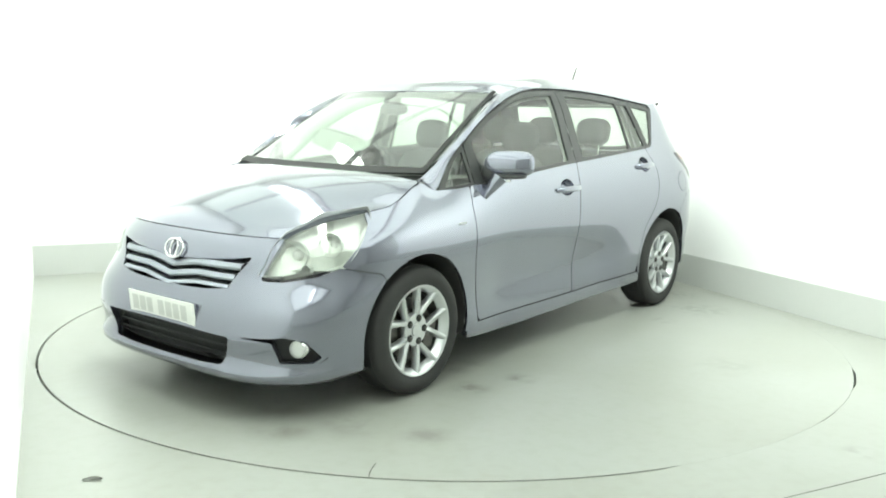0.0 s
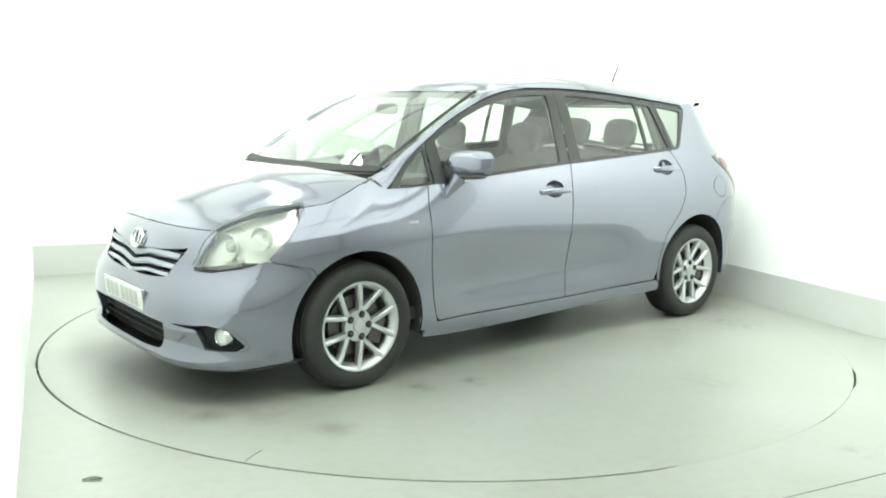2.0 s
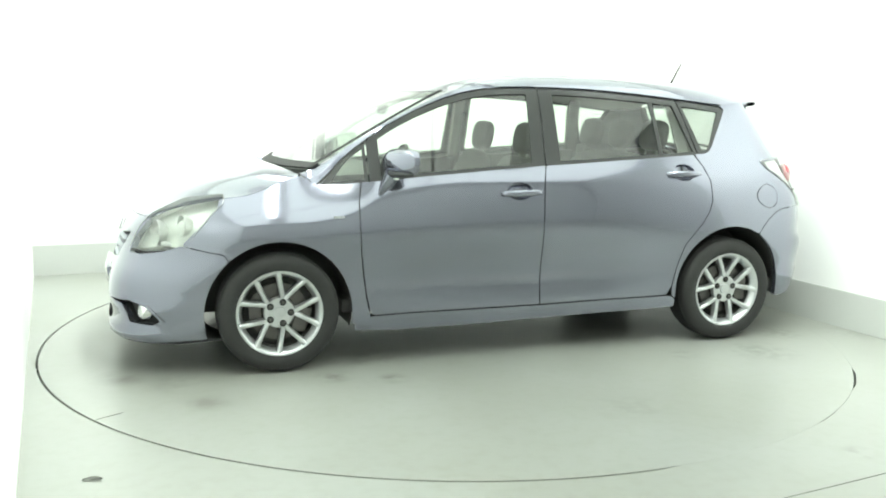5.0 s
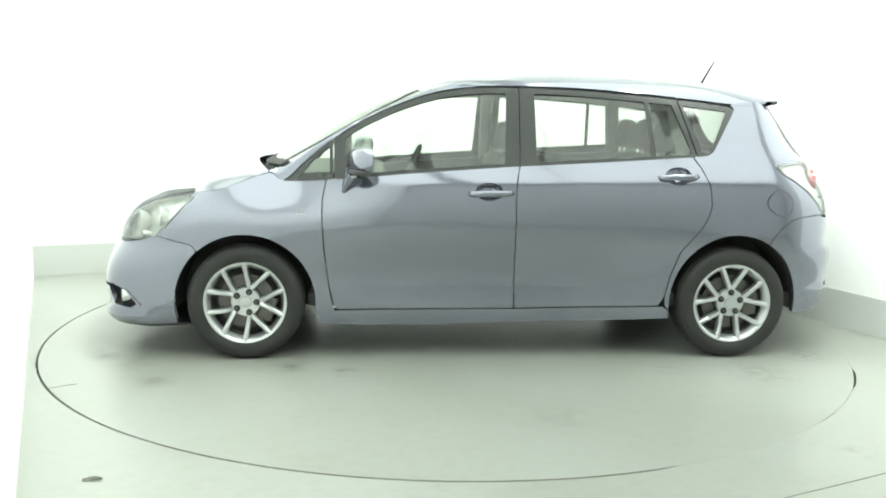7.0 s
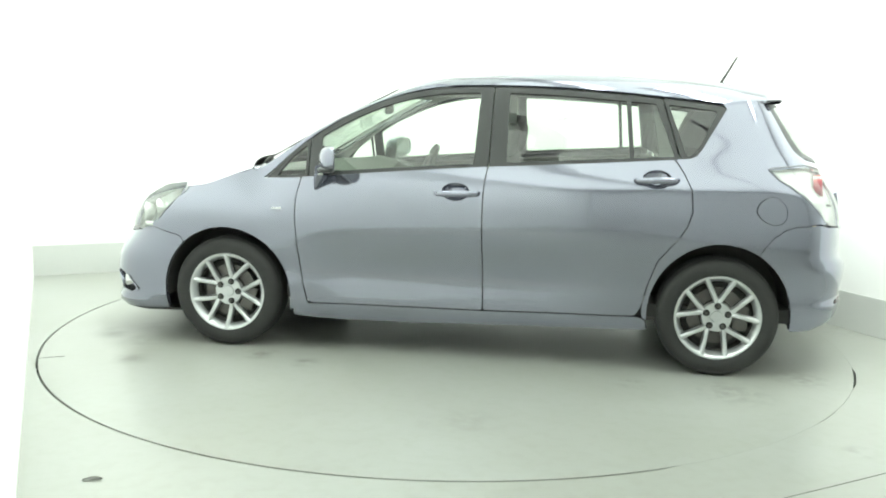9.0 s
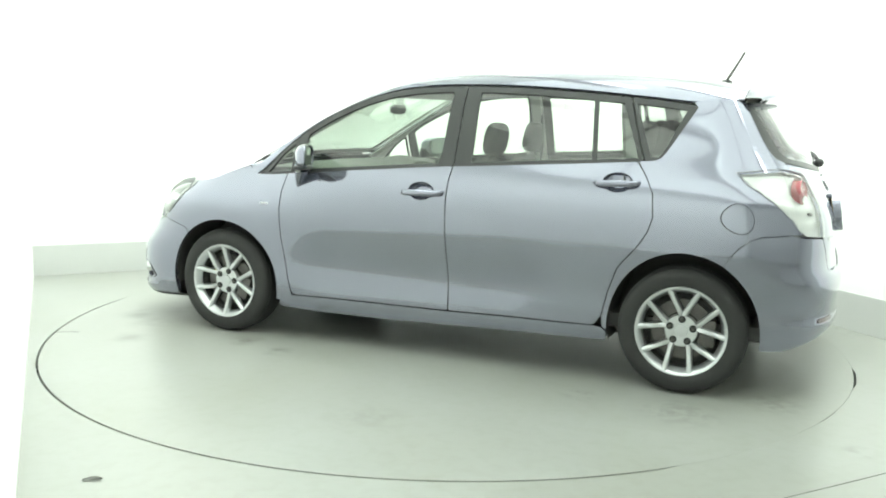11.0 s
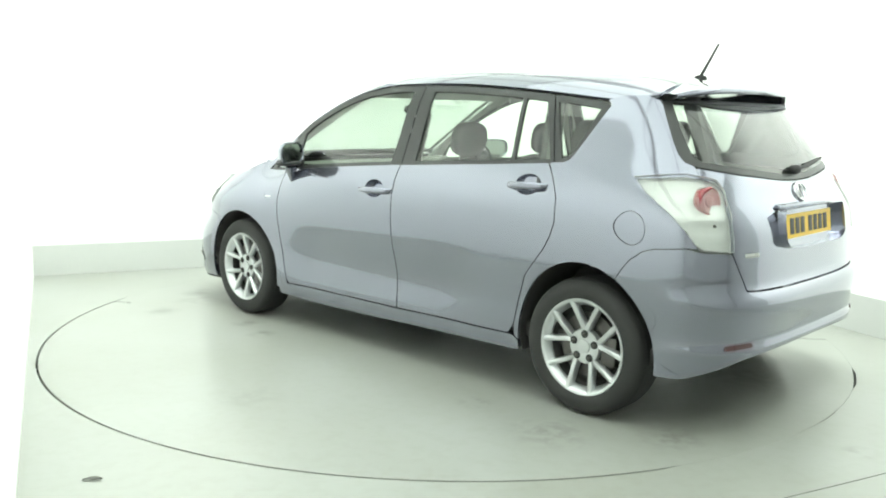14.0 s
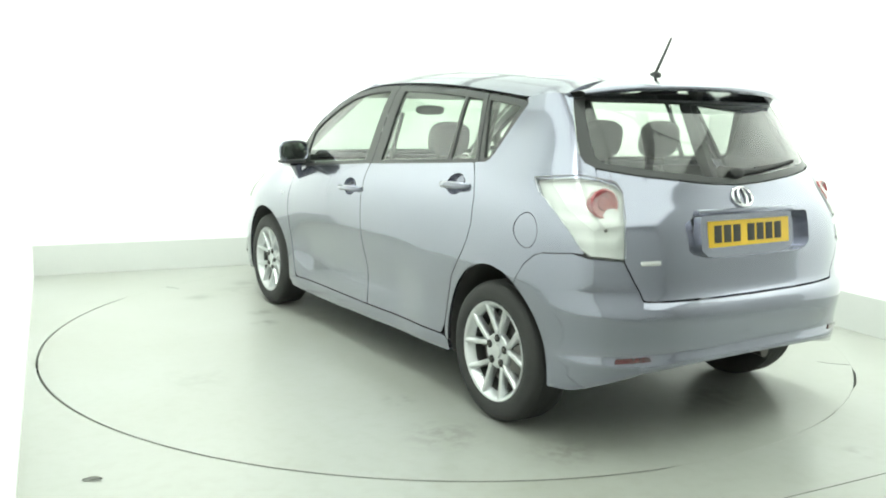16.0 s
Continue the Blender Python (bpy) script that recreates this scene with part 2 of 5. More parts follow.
def paint_material():
    """Metallic blue-grey car paint: fine flake, a clear coat, faint dust."""
    mat, nt, b = nodes_of("blue-grey metallic paint")
    tone, dust = noise_node(nt, 0.8, 2.0), noise_node(nt, 2.2, 4.0)
    ramp = nt.nodes.new("ShaderNodeValToRGB")
    ramp.color_ramp.elements[0].color = (*[c * 0.95 for c in PAINT], 1)
    ramp.color_ramp.elements[1].color = (*[c * 1.05 for c in PAINT], 1)
    nt.links.new(tone.outputs["Fac"], ramp.inputs["Fac"])
    nt.links.new(ramp.outputs["Color"], b.inputs["Base Color"])
    b.inputs["Metallic"].default_value = 0.85
    rr = nt.nodes.new("ShaderNodeMapRange")
    rr.inputs["To Min"].default_value, rr.inputs["To Max"].default_value = 0.10, 0.145
    nt.links.new(dust.outputs["Fac"], rr.inputs["Value"])
    nt.links.new(rr.outputs["Result"], b.inputs["Roughness"])
    b.inputs["Coat Weight"].default_value, b.inputs["Coat Roughness"].default_value, b.inputs["Coat IOR"].default_value = 1.0, 0.02, 1.6
    return mat


def glass_material(name, tint, gloss=1.0, least=0.085):
    """Thin sheet glass: tinted see-through with a mirror gloss that grows at grazing angles."""
    mat = bpy.data.materials.new(name)
    mat.use_nodes = True
    nt = mat.node_tree
    nt.nodes.clear()
    out, mix = nt.nodes.new("ShaderNodeOutputMaterial"), nt.nodes.new("ShaderNodeMixShader")
    see, gl, lw = nt.nodes.new("ShaderNodeBsdfTransparent"), nt.nodes.new("ShaderNodeBsdfGlossy"), nt.nodes.new("ShaderNodeLayerWeight")
    lw.inputs["Blend"].default_value = 0.5
    pw, fr = nt.nodes.new("ShaderNodeMath"), nt.nodes.new("ShaderNodeMath")
    pw.operation, fr.operation = "POWER", "MULTIPLY_ADD"
    pw.inputs[1].default_value = 4.5
    fr.inputs[1].default_value, fr.inputs[2].default_value = 0.85, least
    nt.links.new(lw.outputs["Facing"], pw.inputs[0])
    nt.links.new(pw.outputs[0], fr.inputs[0])
    see.inputs["Color"].default_value = (*tint, 1)
    gl.inputs["Roughness"].default_value = 0.015
    gl.inputs["Color"].default_value = (gloss, gloss, gloss, 1)
    nt.links.new(fr.outputs[0], mix.inputs[0])
    nt.links.new(see.outputs[0], mix.inputs[1])
    nt.links.new(gl.outputs[0], mix.inputs[2])
    nt.links.new(mix.outputs[0], out.inputs["Surface"])
    return mat


PAINT = (0.240, 0.248, 0.308)
M_PAINT = paint_material()
M_GLASS = glass_material("clear car glass", (0.83, 0.91, 0.83))
M_GLASS_FRONT = glass_material("coated windscreen glass", (0.60, 0.68, 0.61), 0.95, 0.2)
M_GLASS_DARK = glass_material("rear car glass", (0.66, 0.70, 0.66))
M_LENS = glass_material("clear lamp lens", (0.93, 0.95, 0.93))
M_TRIM = plain("black trim plastic", (0.034, 0.036, 0.036), 0.35, var=0.15)
M_BLACK = plain("matt black plastic", (0.026, 0.027, 0.027), 0.7, var=0.2, bump=0.1)
M_RUBBER = plain("tyre rubber", (0.021, 0.0215, 0.021), 0.7, var=0.25, scale=9, bump=0.15)
M_ALLOY = plain("silver alloy", (0.585, 0.60, 0.61), 0.3, 0.85, var=0.06, scale=20)
M_CHROME = plain("chrome", (0.75, 0.75, 0.75), 0.08, 1.0, var=0.02)
# low colour stands in for the dark surroundings that the mirror reflects
M_MIRROR_DARK_REFLECTION = plain("mirror glass with dark reflection in its colour", (0.20, 0.215, 0.21), 0.06, 1.0, var=0.02)
M_STEEL = plain("brake steel", (0.13, 0.125, 0.12), 0.4, 0.9, var=0.2, scale=30)
M_SEAT = plain("dark grey seat cloth", (0.068, 0.071, 0.068), 0.9, var=0.18, scale=25, bump=0.3)
M_DASH = plain("grey dashboard plastic", (0.125, 0.13, 0.122), 0.6, var=0.1, bump=0.2)
M_LINER = plain("pale headliner cloth", (0.42, 0.43, 0.40), 0.95, var=0.05, scale=12)
M_UNDER = plain("dark underbody", (0.045, 0.045, 0.043), 0.8, var=0.3)
M_RED = plain("red lamp plastic", (0.29, 0.038, 0.048), 0.12, var=0.1, coat=1.0)
M_REFLECT = plain("silver lamp reflector", (0.62, 0.645, 0.61), 0.28, 0.4, var=0.22, scale=16, bump=0.5, bump_scale=38)
M_BOWL = plain("satin lamp bowl", (0.52, 0.54, 0.52), 0.3, 0.6, var=0.1, scale=20)
M_TAIL = plain("milky silver tail lamp lining", (0.57, 0.575, 0.575), 0.3, 0.25, var=0.10, scale=16, bump=0.4, bump_scale=30)
M_RED_DARK = plain("dark red reflector plastic", (0.065, 0.010, 0.013), 0.15, var=0.15, coat=1.0)
M_WHITE_LAMP = plain("milky clear lamp plastic", (0.60, 0.62, 0.60), 0.15, var=0.05, scale=15, coat=1.0)
M_PLATE_W = plain("white number plate", (0.72, 0.73, 0.70), 0.35, var=0.03)
M_PLATE_Y = plain("yellow number plate", (0.78, 0.50, 0.035), 0.35, var=0.03)
M_BARS = plain("dark plate characters", (0.03, 0.03, 0.028), 0.5)
# bright copy of the characters: glare on the front plate put into the colour
M_BARS_GLARE = plain("plate characters paled as by glare", (0.52, 0.53, 0.51), 0.5)


def lerp_table(t, v):
    """Monotone smooth interpolation in a table of (key, value)."""
    if v <= t[0][0]:
        return t[0][1]
    if v >= t[-1][0]:
        return t[-1][1]
    i = max(k for k in range(len(t) - 1) if t[k][0] <= v)
    (x0, y0), (x1, y1) = t[i], t[i + 1]
    h = x1 - x0
    d = (y1 - y0) / h
    da = (y0 - t[i - 1][1]) / (x0 - t[i - 1][0]) if i > 0 else d
    db = (t[i + 2][1] - y1) / (t[i + 2][0] - x1) if i + 2 < len(t) else d
    m0, m1 = (d + da) / 2, (d + db) / 2
    u = (v - x0) / h
    return (2 * u**3 - 3 * u**2 + 1) * y0 + (u**3 - 2 * u**2 + u) * h * m0 + (-2 * u**3 + 3 * u**2) * y1 + (u**3 - u**2) * h * m1


HALF = [(0.15, 0.83), (0.2, 0.852), (0.27, 0.868), (0.36, 0.872), (0.48, 0.873), (0.6, 0.882), (0.74, 0.894), (0.88, 0.893), (0.98, 0.880), (1.06, 0.856), (1.12, 0.832), (1.2, 0.800), (1.32, 0.757), (1.42, 0.718), (1.5, 0.677), (1.55, 0.640), (1.62, 0.55)]
NOSE = [(0.15, -2.19), (0.19, -2.255), (0.225, -2.27), (0.265, -2.245), (0.30, -2.243), (0.38, -2.262), (0.48, -2.25), (0.58, -2.22), (0.68, -2.186), (0.76, -2.156), (0.83, -2.11), (0.88, -2.05), (0.93, -1.97), (1.0, -1.8)]
TAIL = [(0.15, 2.0), (0.22, 2.05), (0.3, 2.092), (0.37, 2.110), (0.395, 2.116), (0.415, 2.108), (0.45, 2.106), (0.55, 2.119), (0.605, 2.119), (0.63, 2.108), (0.65, 2.086), (0.68, 2.075), (0.72, 2.074), (0.8, 2.072), (0.9, 2.058), (0.98, 2.030), (1.05, 1.994), (1.12, 1.962), (1.25, 1.888), (1.38, 1.788), (1.5, 1.688), (1.6, 1.608)]
XF, XR = -1.30, 1.45


def smoothstep(a, b, v):
    u = min(1.0, max(0.0, (v - a) / (b - a)))
    return u * u * (3 - 2 * u)


BELL = [math.exp(-((k / 2) ** 2)) for k in range(-4, 5)]


@functools.lru_cache(maxsize=None)
def side_curve(z):
    """The car's half width at a height, with the table's small kinks ironed out."""
    return sum(b * lerp_table(HALF, z + 0.010 * (k - 4)) for k, b in enumerate(BELL)) / sum(BELL)


def half_width(x, z):
    w = side_curve(z)
    up = smoothstep(0.74, 1.06, z)
    if x < 0:
        w -= 0.057 * up * smoothstep(0.3, -XF, -x)
        w -= 0.070 * smoothstep(0.76, 1.16, z) * smoothstep(0.80, -XF, -x)
    # swell over the wheels and a hollow between them low on the doors
    low = math.exp(-(((z - 0.62) / 0.16) ** 2))
    w += 0.010 * low * math.exp(-(((x + 1.39) / 0.34) ** 2)) + 0.016 * math.exp(-(((z - 0.66) / 0.2) ** 2)) * math.exp(-(((x - 1.5) / 0.36) ** 2))
    w -= (0.013 * math.exp(-(((z - 0.46) / 0.145) ** 2)) + 0.017 * (1 - smoothstep(0.44, 0.76, z))) * smoothstep(-1.0, -0.62, x) * (1 - smoothstep(0.42, 0.84, x))
    return w


def skin(s, z):
    """The car's left skin: s is x along the side, and turns round the corners to the middle of the nose (-2.3) and of the tail (2.45)."""
    if s < XF - 1:
        p = skin(2 * XF - 2 - s, z)
        return Vector((p[0], -p[1], p[2]))
    if s > XR + 1:
        p = skin(2 * XR + 2 - s, z)
        return Vector((p[0], -p[1], p[2]))
    if s < XF:
        th = radians(90 * (s - (XF - 1)))
        n = 4.3 - 1.15 * smoothstep(0.46, 0.66, z) - 0.35 * smoothstep(0.7, 0.9, z)
        return Vector((XF - (XF - lerp_table(NOSE, z)) * abs(math.cos(th)) ** (2 / n), -half_width(XF, z) * max(0.0, math.sin(th)) ** (2 / n), z))
    if s > XR:
        th = radians(90 * (s - XR))
        n = 4.0 - 1.2 * smoothstep(0.9, 1.3, z)
        return Vector((XR + (lerp_table(TAIL, z) - XR) * max(0.0, math.sin(th)) ** (2 / n), -half_width(XR, z) * max(0.0, math.cos(th)) ** (2 / n), z))
    return Vector((s, -half_width(s, z), z))


def s_of(x, z):
    """Where along the skin a point lies that is x along the car."""
    if XF <= x <= XR:
        return x
    lo, hi = (XF - 1, XF) if x < XF else (XR, XR + 1)
    for _ in range(40):
        mid = (lo + hi) / 2
        if skin(mid, z)[0] < x:
            lo = mid
        else:
            hi = mid
    return (lo + hi) / 2


def s_of_y(y, z):
    """Where round the nose a point lies that is y off the middle line."""
    lo, hi = XF - 1, XF
    for _ in range(40):
        mid = (lo + hi) / 2
        if skin(mid, z)[1] > y:
            lo = mid
        else:
            hi = mid
    return (lo + hi) / 2


def inside(p, poly):
    hit = False
    x, y = p
    for i in range(len(poly)):
        (x0, y0), (x1, y1) = poly[i - 1], poly[i]
        if (y0 > y) != (y1 > y) and x < (x1 - x0) * (y - y0) / (y1 - y0) + x0:
            hit = not hit
    return hit


def resample(poly, step):
    out = []
    for i in range(len(poly)):
        a, b = poly[i], poly[(i + 1) % len(poly)]
        n = max(1, round(math.dist(a, b) / step))
        out += [(a[0] + (b[0] - a[0]) * k / n, a[1] + (b[1] - a[1]) * k / n) for k in range(n)]
    return out


def soft_corners(poly, r=0.012):
    """Cuts every sharp corner with a small arc."""
    out = []
    n = len(poly)
    for i in range(n):
        a, b, c = Vector(poly[i - 1]), Vector(poly[i]), Vector(poly[(i + 1) % n])
        u, v = a - b, c - b
        if u.length < 1e-6 or v.length < 1e-6 or u.normalized().dot(v.normalized()) < -0.85:
            out.append(tuple(b))
            continue
        k = min(r, u.length * 0.4, v.length * 0.4)
        p, q = b + u.normalized() * k, b + v.normalized() * k
        for w in (0, 0.33, 0.67, 1):
            out.append(tuple((1 - w) ** 2 * p + 2 * w * (1 - w) * b + w * w * q))
    return out


def panel(name, poly, mat, parent, holes=(), step=0.04, depth=0.014, side=1, offset=0.0, label="", surf=None, corners=0.012):
    """A sheet cut to an outline on the car's skin, with its edges turned in; side -1 builds its mirror twin."""
    f = surf or skin
    if corners:
        poly, holes = soft_corners(poly, corners), [soft_corners(h, corners) for h in holes]
    loops = [resample(poly, step)] + [resample(h, step * 0.6) for h in holes]
    pts, edges = [], []
    for lp in loops:
        k = len(pts)
        pts += lp
        edges += [(k + i, k + (i + 1) % len(lp)) for i in range(len(lp))]
    rim = list(pts)
    x0, x1 = min(p[0] for p in poly), max(p[0] for p in poly)
    z0, z1 = min(p[1] for p in poly), max(p[1] for p in poly)
    nx, nz = max(1, round((x1 - x0) / step)), max(1, round((z1 - z0) / step))
    near = np.array(rim)
    for i in range(1, nx):
        for j in range(1, nz):
            q = (x0 + (x1 - x0) * i / nx, z0 + (z1 - z0) * j / nz)
            if inside(q, loops[0]) and not any(inside(q, h) for h in loops[1:]) and np.min(np.hypot(near[:, 0] - q[0], near[:, 1] - q[1])) > step * 0.45:
                pts.append(q)
    vs, _, fs, _, _, _ = delaunay_2d_cdt([Vector(p) for p in pts], edges, [], 0, 1e-6)
    fs = [t for t in fs if inside(tuple(sum((vs[i] for i in t), Vector((0, 0))) / 3), loops[0]) and not any(inside(tuple(sum((vs[i] for i in t), Vector((0, 0))) / 3), h) for h in loops[1:])]
    pos, nor = [], []
    for v in vs:
        h = 2e-3
        p = Vector(f(v.x, v.y))
        n = (Vector(f(v.x + h, v.y)) - Vector(f(v.x - h, v.y))).cross(Vector(f(v.x, v.y + h)) - Vector(f(v.x, v.y - h)))
        n.normalize()
        if n.dot(p - Vector((p.x * 0.55, 0, 0.75))) < 0:
            n = -n
        p = p + n * offset
        if side < 0:
            p.y, n.y = -p.y, -n.y
        pos.append(p)
        nor.append(n)
    tris = []
    count = {}
    for t in fs:
        a, b, c = (pos[i] for i in t)
        if (b - a).cross(c - a).dot(nor[t[0]] + nor[t[1]] + nor[t[2]]) < 0:
            t = t[::-1]
        tris.append(tuple(t))
        for i in range(3):
            e = (t[i], t[(i + 1) % 3])
            count[frozenset(e)] = None if frozenset(e) in count else e
    rimes = [e for e in count.values() if e]
    verts, faces, made = list(pos), list(tris), {}
    for a, b in rimes:
        for i in (a, b):
            if i not in made:
                made[i] = len(verts)
                verts += [pos[i], pos[i] - nor[i] * depth]
        faces.append((made[a], made[a] + 1, made[b] + 1, made[b]))
    me = bpy.data.meshes.new(name)
    me.from_pydata(verts, [], faces)
    me.materials.append(mat)
    for p in me.polygons:
        p.use_smooth = True
    me.update()
    norms = [tuple(v.normal) for v in me.vertices]
    for i, n in enumerate(nor):
        norms[i] = tuple(n)
    me.normals_split_custom_set_from_vertices(norms)
    ob = new(name, me)
    ob.parent = parent
    return tagged(ob, label)


def catmull(pts, n):
    """n + 1 points along a smooth curve through the given ones."""
    pts = [Vector(p) for p in pts]
    ext = [pts[0] * 2 - pts[1], *pts, pts[-1] * 2 - pts[-2]]
    out = []
    m = len(pts) - 1
    for k in range(n + 1):
        t = k / n * m
        i = min(int(t), m - 1)
        u = t - i
        a, b, c, d = ext[i : i + 4]
        out.append(0.5 * ((2 * b) + (c - a) * u + (2 * a - 5 * b + 4 * c - d) * u * u + (3 * b - a - 3 * c + d) * u**3))
    return out


def loft(name, ribs, mat, parent, nu=24, nv=24, mirror=True, depth=0.012, label="", up=(0, 0, 1)):
    """A sheet through ribs; each rib runs from the left edge to the middle line and is mirrored."""
    rows = []
    for r in ribs:
        full = list(r) + ([(p[0], -p[1], p[2]) for p in r[-2::-1]] if mirror else [])
        rows.append(catmull(full, nu))
    cols = [catmull([row[k] for row in rows], nv) for k in range(nu + 1)]
    bm = bmesh.new()
    g = [[bm.verts.new(cols[k][j]) for k in range(nu + 1)] for j in range(nv + 1)]
    for j in range(nv):
        for k in range(nu):
            bm.faces.new((g[j][k], g[j][k + 1], g[j + 1][k + 1], g[j + 1][k]))
    bm.normal_update()
    if sum((f.normal for f in bm.faces), Vector()).dot(Vector(up)) < 0:
        bmesh.ops.reverse_faces(bm, faces=bm.faces)
    bm.normal_update()
    if depth:
        rim = [e for e in bm.edges if e.is_boundary]
        twin = {}
        for e in rim:
            for v in e.verts:
                if v not in twin:
                    twin[v] = (bm.verts.new(v.co), bm.verts.new(v.co - v.normal * depth))
        for e in rim:
            a, b = e.verts
            bm.faces.new((twin[a][0], twin[b][0], twin[b][1], twin[a][1]))
    me = bpy.data.meshes.new(name)
    bm.to_mesh(me)
    bm.free()
    me.materials.append(mat)
    for p in me.polygons:
        p.use_smooth = True
    ob = new(name, me)
    ob.parent = parent
    return tagged(ob, label)


def lathe(bm, prof, n=48, m=None):
    """Turns a profile of (radius, height) about the z axis."""
    rows = [[bm.verts.new((r * math.cos(2 * math.pi * k / n), r * math.sin(2 * math.pi * k / n), h)) for k in range(n)] for r, h in prof]
    for i in range(len(prof) - 1):
        for k in range(n):
            bm.faces.new((rows[i][k], rows[i][(k + 1) % n], rows[i + 1][(k + 1) % n], rows[i + 1][k]))
    if m is not None:
        bmesh.ops.transform(bm, matrix=m, verts=[v for r in rows for v in r])
    return rows


def tube(bm, path, r, n=10, r_end=None):
    path = [Vector(p) for p in path]
    rings = []
    for i, p in enumerate(path):
        d = (path[min(i + 1, len(path) - 1)] - path[max(i - 1, 0)]).normalized()
        a = d.orthogonal().normalized()
        b = d.cross(a)
        rr = r + ((r_end if r_end is not None else r) - r) * i / (len(path) - 1)
        rings.append([bm.verts.new(p + (a * math.cos(2 * math.pi * k / n) + b * math.sin(2 * math.pi * k / n)) * rr) for k in range(n)])
    for i in range(len(path) - 1):
        for k in range(n):
            bm.faces.new((rings[i][k], rings[i][(k + 1) % n], rings[i + 1][(k + 1) % n], rings[i + 1][k]))
    bm.faces.new(rings[0][::-1])
    bm.faces.new(rings[-1])


def blob(bm, size, m, power=3.0, nu=24, nv=14):
    """A rounded box: a superellipsoid."""
    rows = []
    for j in range(nv + 1):
        ph = -math.pi / 2 + math.pi * j / nv
        row = []
        for k in range(nu):
            th = 2 * math.pi * k / nu
            f = lambda v: math.copysign(abs(v) ** (2 / power), v)
            row.append(bm.verts.new(m @ Vector((size[0] / 2 * f(math.cos(ph)) * f(math.cos(th)), size[1] / 2 * f(math.cos(ph)) * f(math.sin(th)), size[2] / 2 * f(math.sin(ph))))))
        rows.append(row)
    for j in range(nv):
        for k in range(nu):
            bm.faces.new((rows[j][k], rows[j][(k + 1) % nu], rows[j + 1][(k + 1) % nu], rows[j + 1][k]))
    bmesh.ops.remove_doubles(bm, verts=rows[0] + rows[-1], dist=1e-5)


def arch_point(cx, a, grow=0.0):
    """A point (x, z) of a wheel arch's edge at angle a in degrees; the rear arch is taller than wide."""
    rx, rz, cz = (0.388, 0.392, 0.318) if cx < 0 else (0.376, 0.405, 0.322)
    return cx + (rx + grow) * math.cos(radians(a)), cz + (rz + grow) * math.sin(radians(a))


def arch(cx, a0, a1, n=22):
    """Points of a wheel arch, from angle a0 to a1 in degrees, as outline points on the skin."""
    out = []
    for k in range(n + 1):
        x, z = arch_point(cx, a0 + (a1 - a0) * k / n)
        out.append((s_of(x, z), z))
    return out


TOP = [(-1.171, 0.992), (-1.018, 1.144), (-0.86, 1.26), (-0.734, 1.338), (-0.545, 1.426), (-0.387, 1.482), (-0.23, 1.516), (-0.071, 1.531), (0.152, 1.536), (0.408, 1.531), (0.731, 1.512), (1.058, 1.484), (1.354, 1.449), (1.4, 1.44)]
BELT = [(-1.171, 0.992), (-0.853, 1.020), (-0.54, 1.050), (-0.131, 1.083), (0.249, 1.108), (0.728, 1.138), (1.21, 1.168)]
FRONT_AXLE, REAR_AXLE = -1.39, 1.39
HEADLAMP = [(-1.975, 0.639), (-1.951, 0.723), (-1.909, 0.812), (-1.803, 0.870), (-1.598, 0.918), (-1.567, 0.872), (-1.589, 0.784), (-1.643, 0.692), (-1.744, 0.660), (-1.887, 0.638)]
TAIL_LAMP = [(1.548, 1.116), (1.71, 1.126), (1.820, 1.130), (1.998, 1.106), (2.045, 1.074), (2.055, 0.965), (2.052, 0.822), (1.932, 0.828), (1.866, 0.830), (1.818, 0.868), (1.75, 0.932), (1.668, 1.0), (1.59, 1.06)]
SEAM_A = [(-0.945, 1.010), (-0.966, 0.90), (-0.966, 0.80), (-0.957, 0.629), (-0.927, 0.406), (-0.905, 0.31), (-0.885, 0.287)]
SEAM_B = [(0.128, 1.098), (0.113, 1.02), (0.106, 0.92), (0.108, 0.7), (0.114, 0.45), (0.117, 0.293)]
SEAM_C = [(1.125, 1.160), (1.175, 1.09), (1.216, 1.006), (1.226, 0.89), (1.205, 0.82), (1.169, 0.757), (1.058, 0.62), (1.012, 0.48), (0.985, 0.36), (0.955, 0.312)]


def shift(pts, d):
    return [(x + d, z) for x, z in pts]


def band(xb0, xt0, xb1, xt1, low=0.016, high=0.034, n=14):
    """A window outline between the belt and the top line of the windows."""
    b = [xb0 + (xb1 - xb0) * k / n for k in range(n + 1)]
    t = [xt1 + (xt0 - xt1) * k / n for k in range(n + 1)]
    return [(x, lerp_table(BELT, x) + low) for x in b] + [(x, lerp_table(TOP, x) - high) for x in t]


def ellipse(cx, cz, rx, rz, n=28):
    return [(cx + rx * math.cos(2 * math.pi * k / n), cz + rz * math.sin(2 * math.pi * k / n)) for k in range(n)]


def bowl(name, cx, cz, rx, rz, deep, mat, parent, side, label=""):
    """A dished cup set in the skin."""
    bm = bmesh.new()
    rows = []
    for f, d in ((1.0, 0.0), (0.94, 0.45), (0.8, 0.8), (0.5, 1.0), (0.02, 1.0)):
        row = []
        for k in range(28):
            p = Vector(skin(cx + rx * f * math.cos(2 * math.pi * k / 28), cz + rz * f * math.sin(2 * math.pi * k / 28)))
            row.append(bm.verts.new((p.x, (p.y + deep * d + 0.003) * side, p.z)))
        rows.append(row)
    for i in range(4):
        for k in range(28):
            bm.faces.new((rows[i][k], rows[i][(k + 1) % 28], rows[i + 1][(k + 1) % 28], rows[i + 1][k]))
    return part(name, bm, mat, parent, label)


def no_shadow(ob):
    ob.visible_shadow = False
    return ob


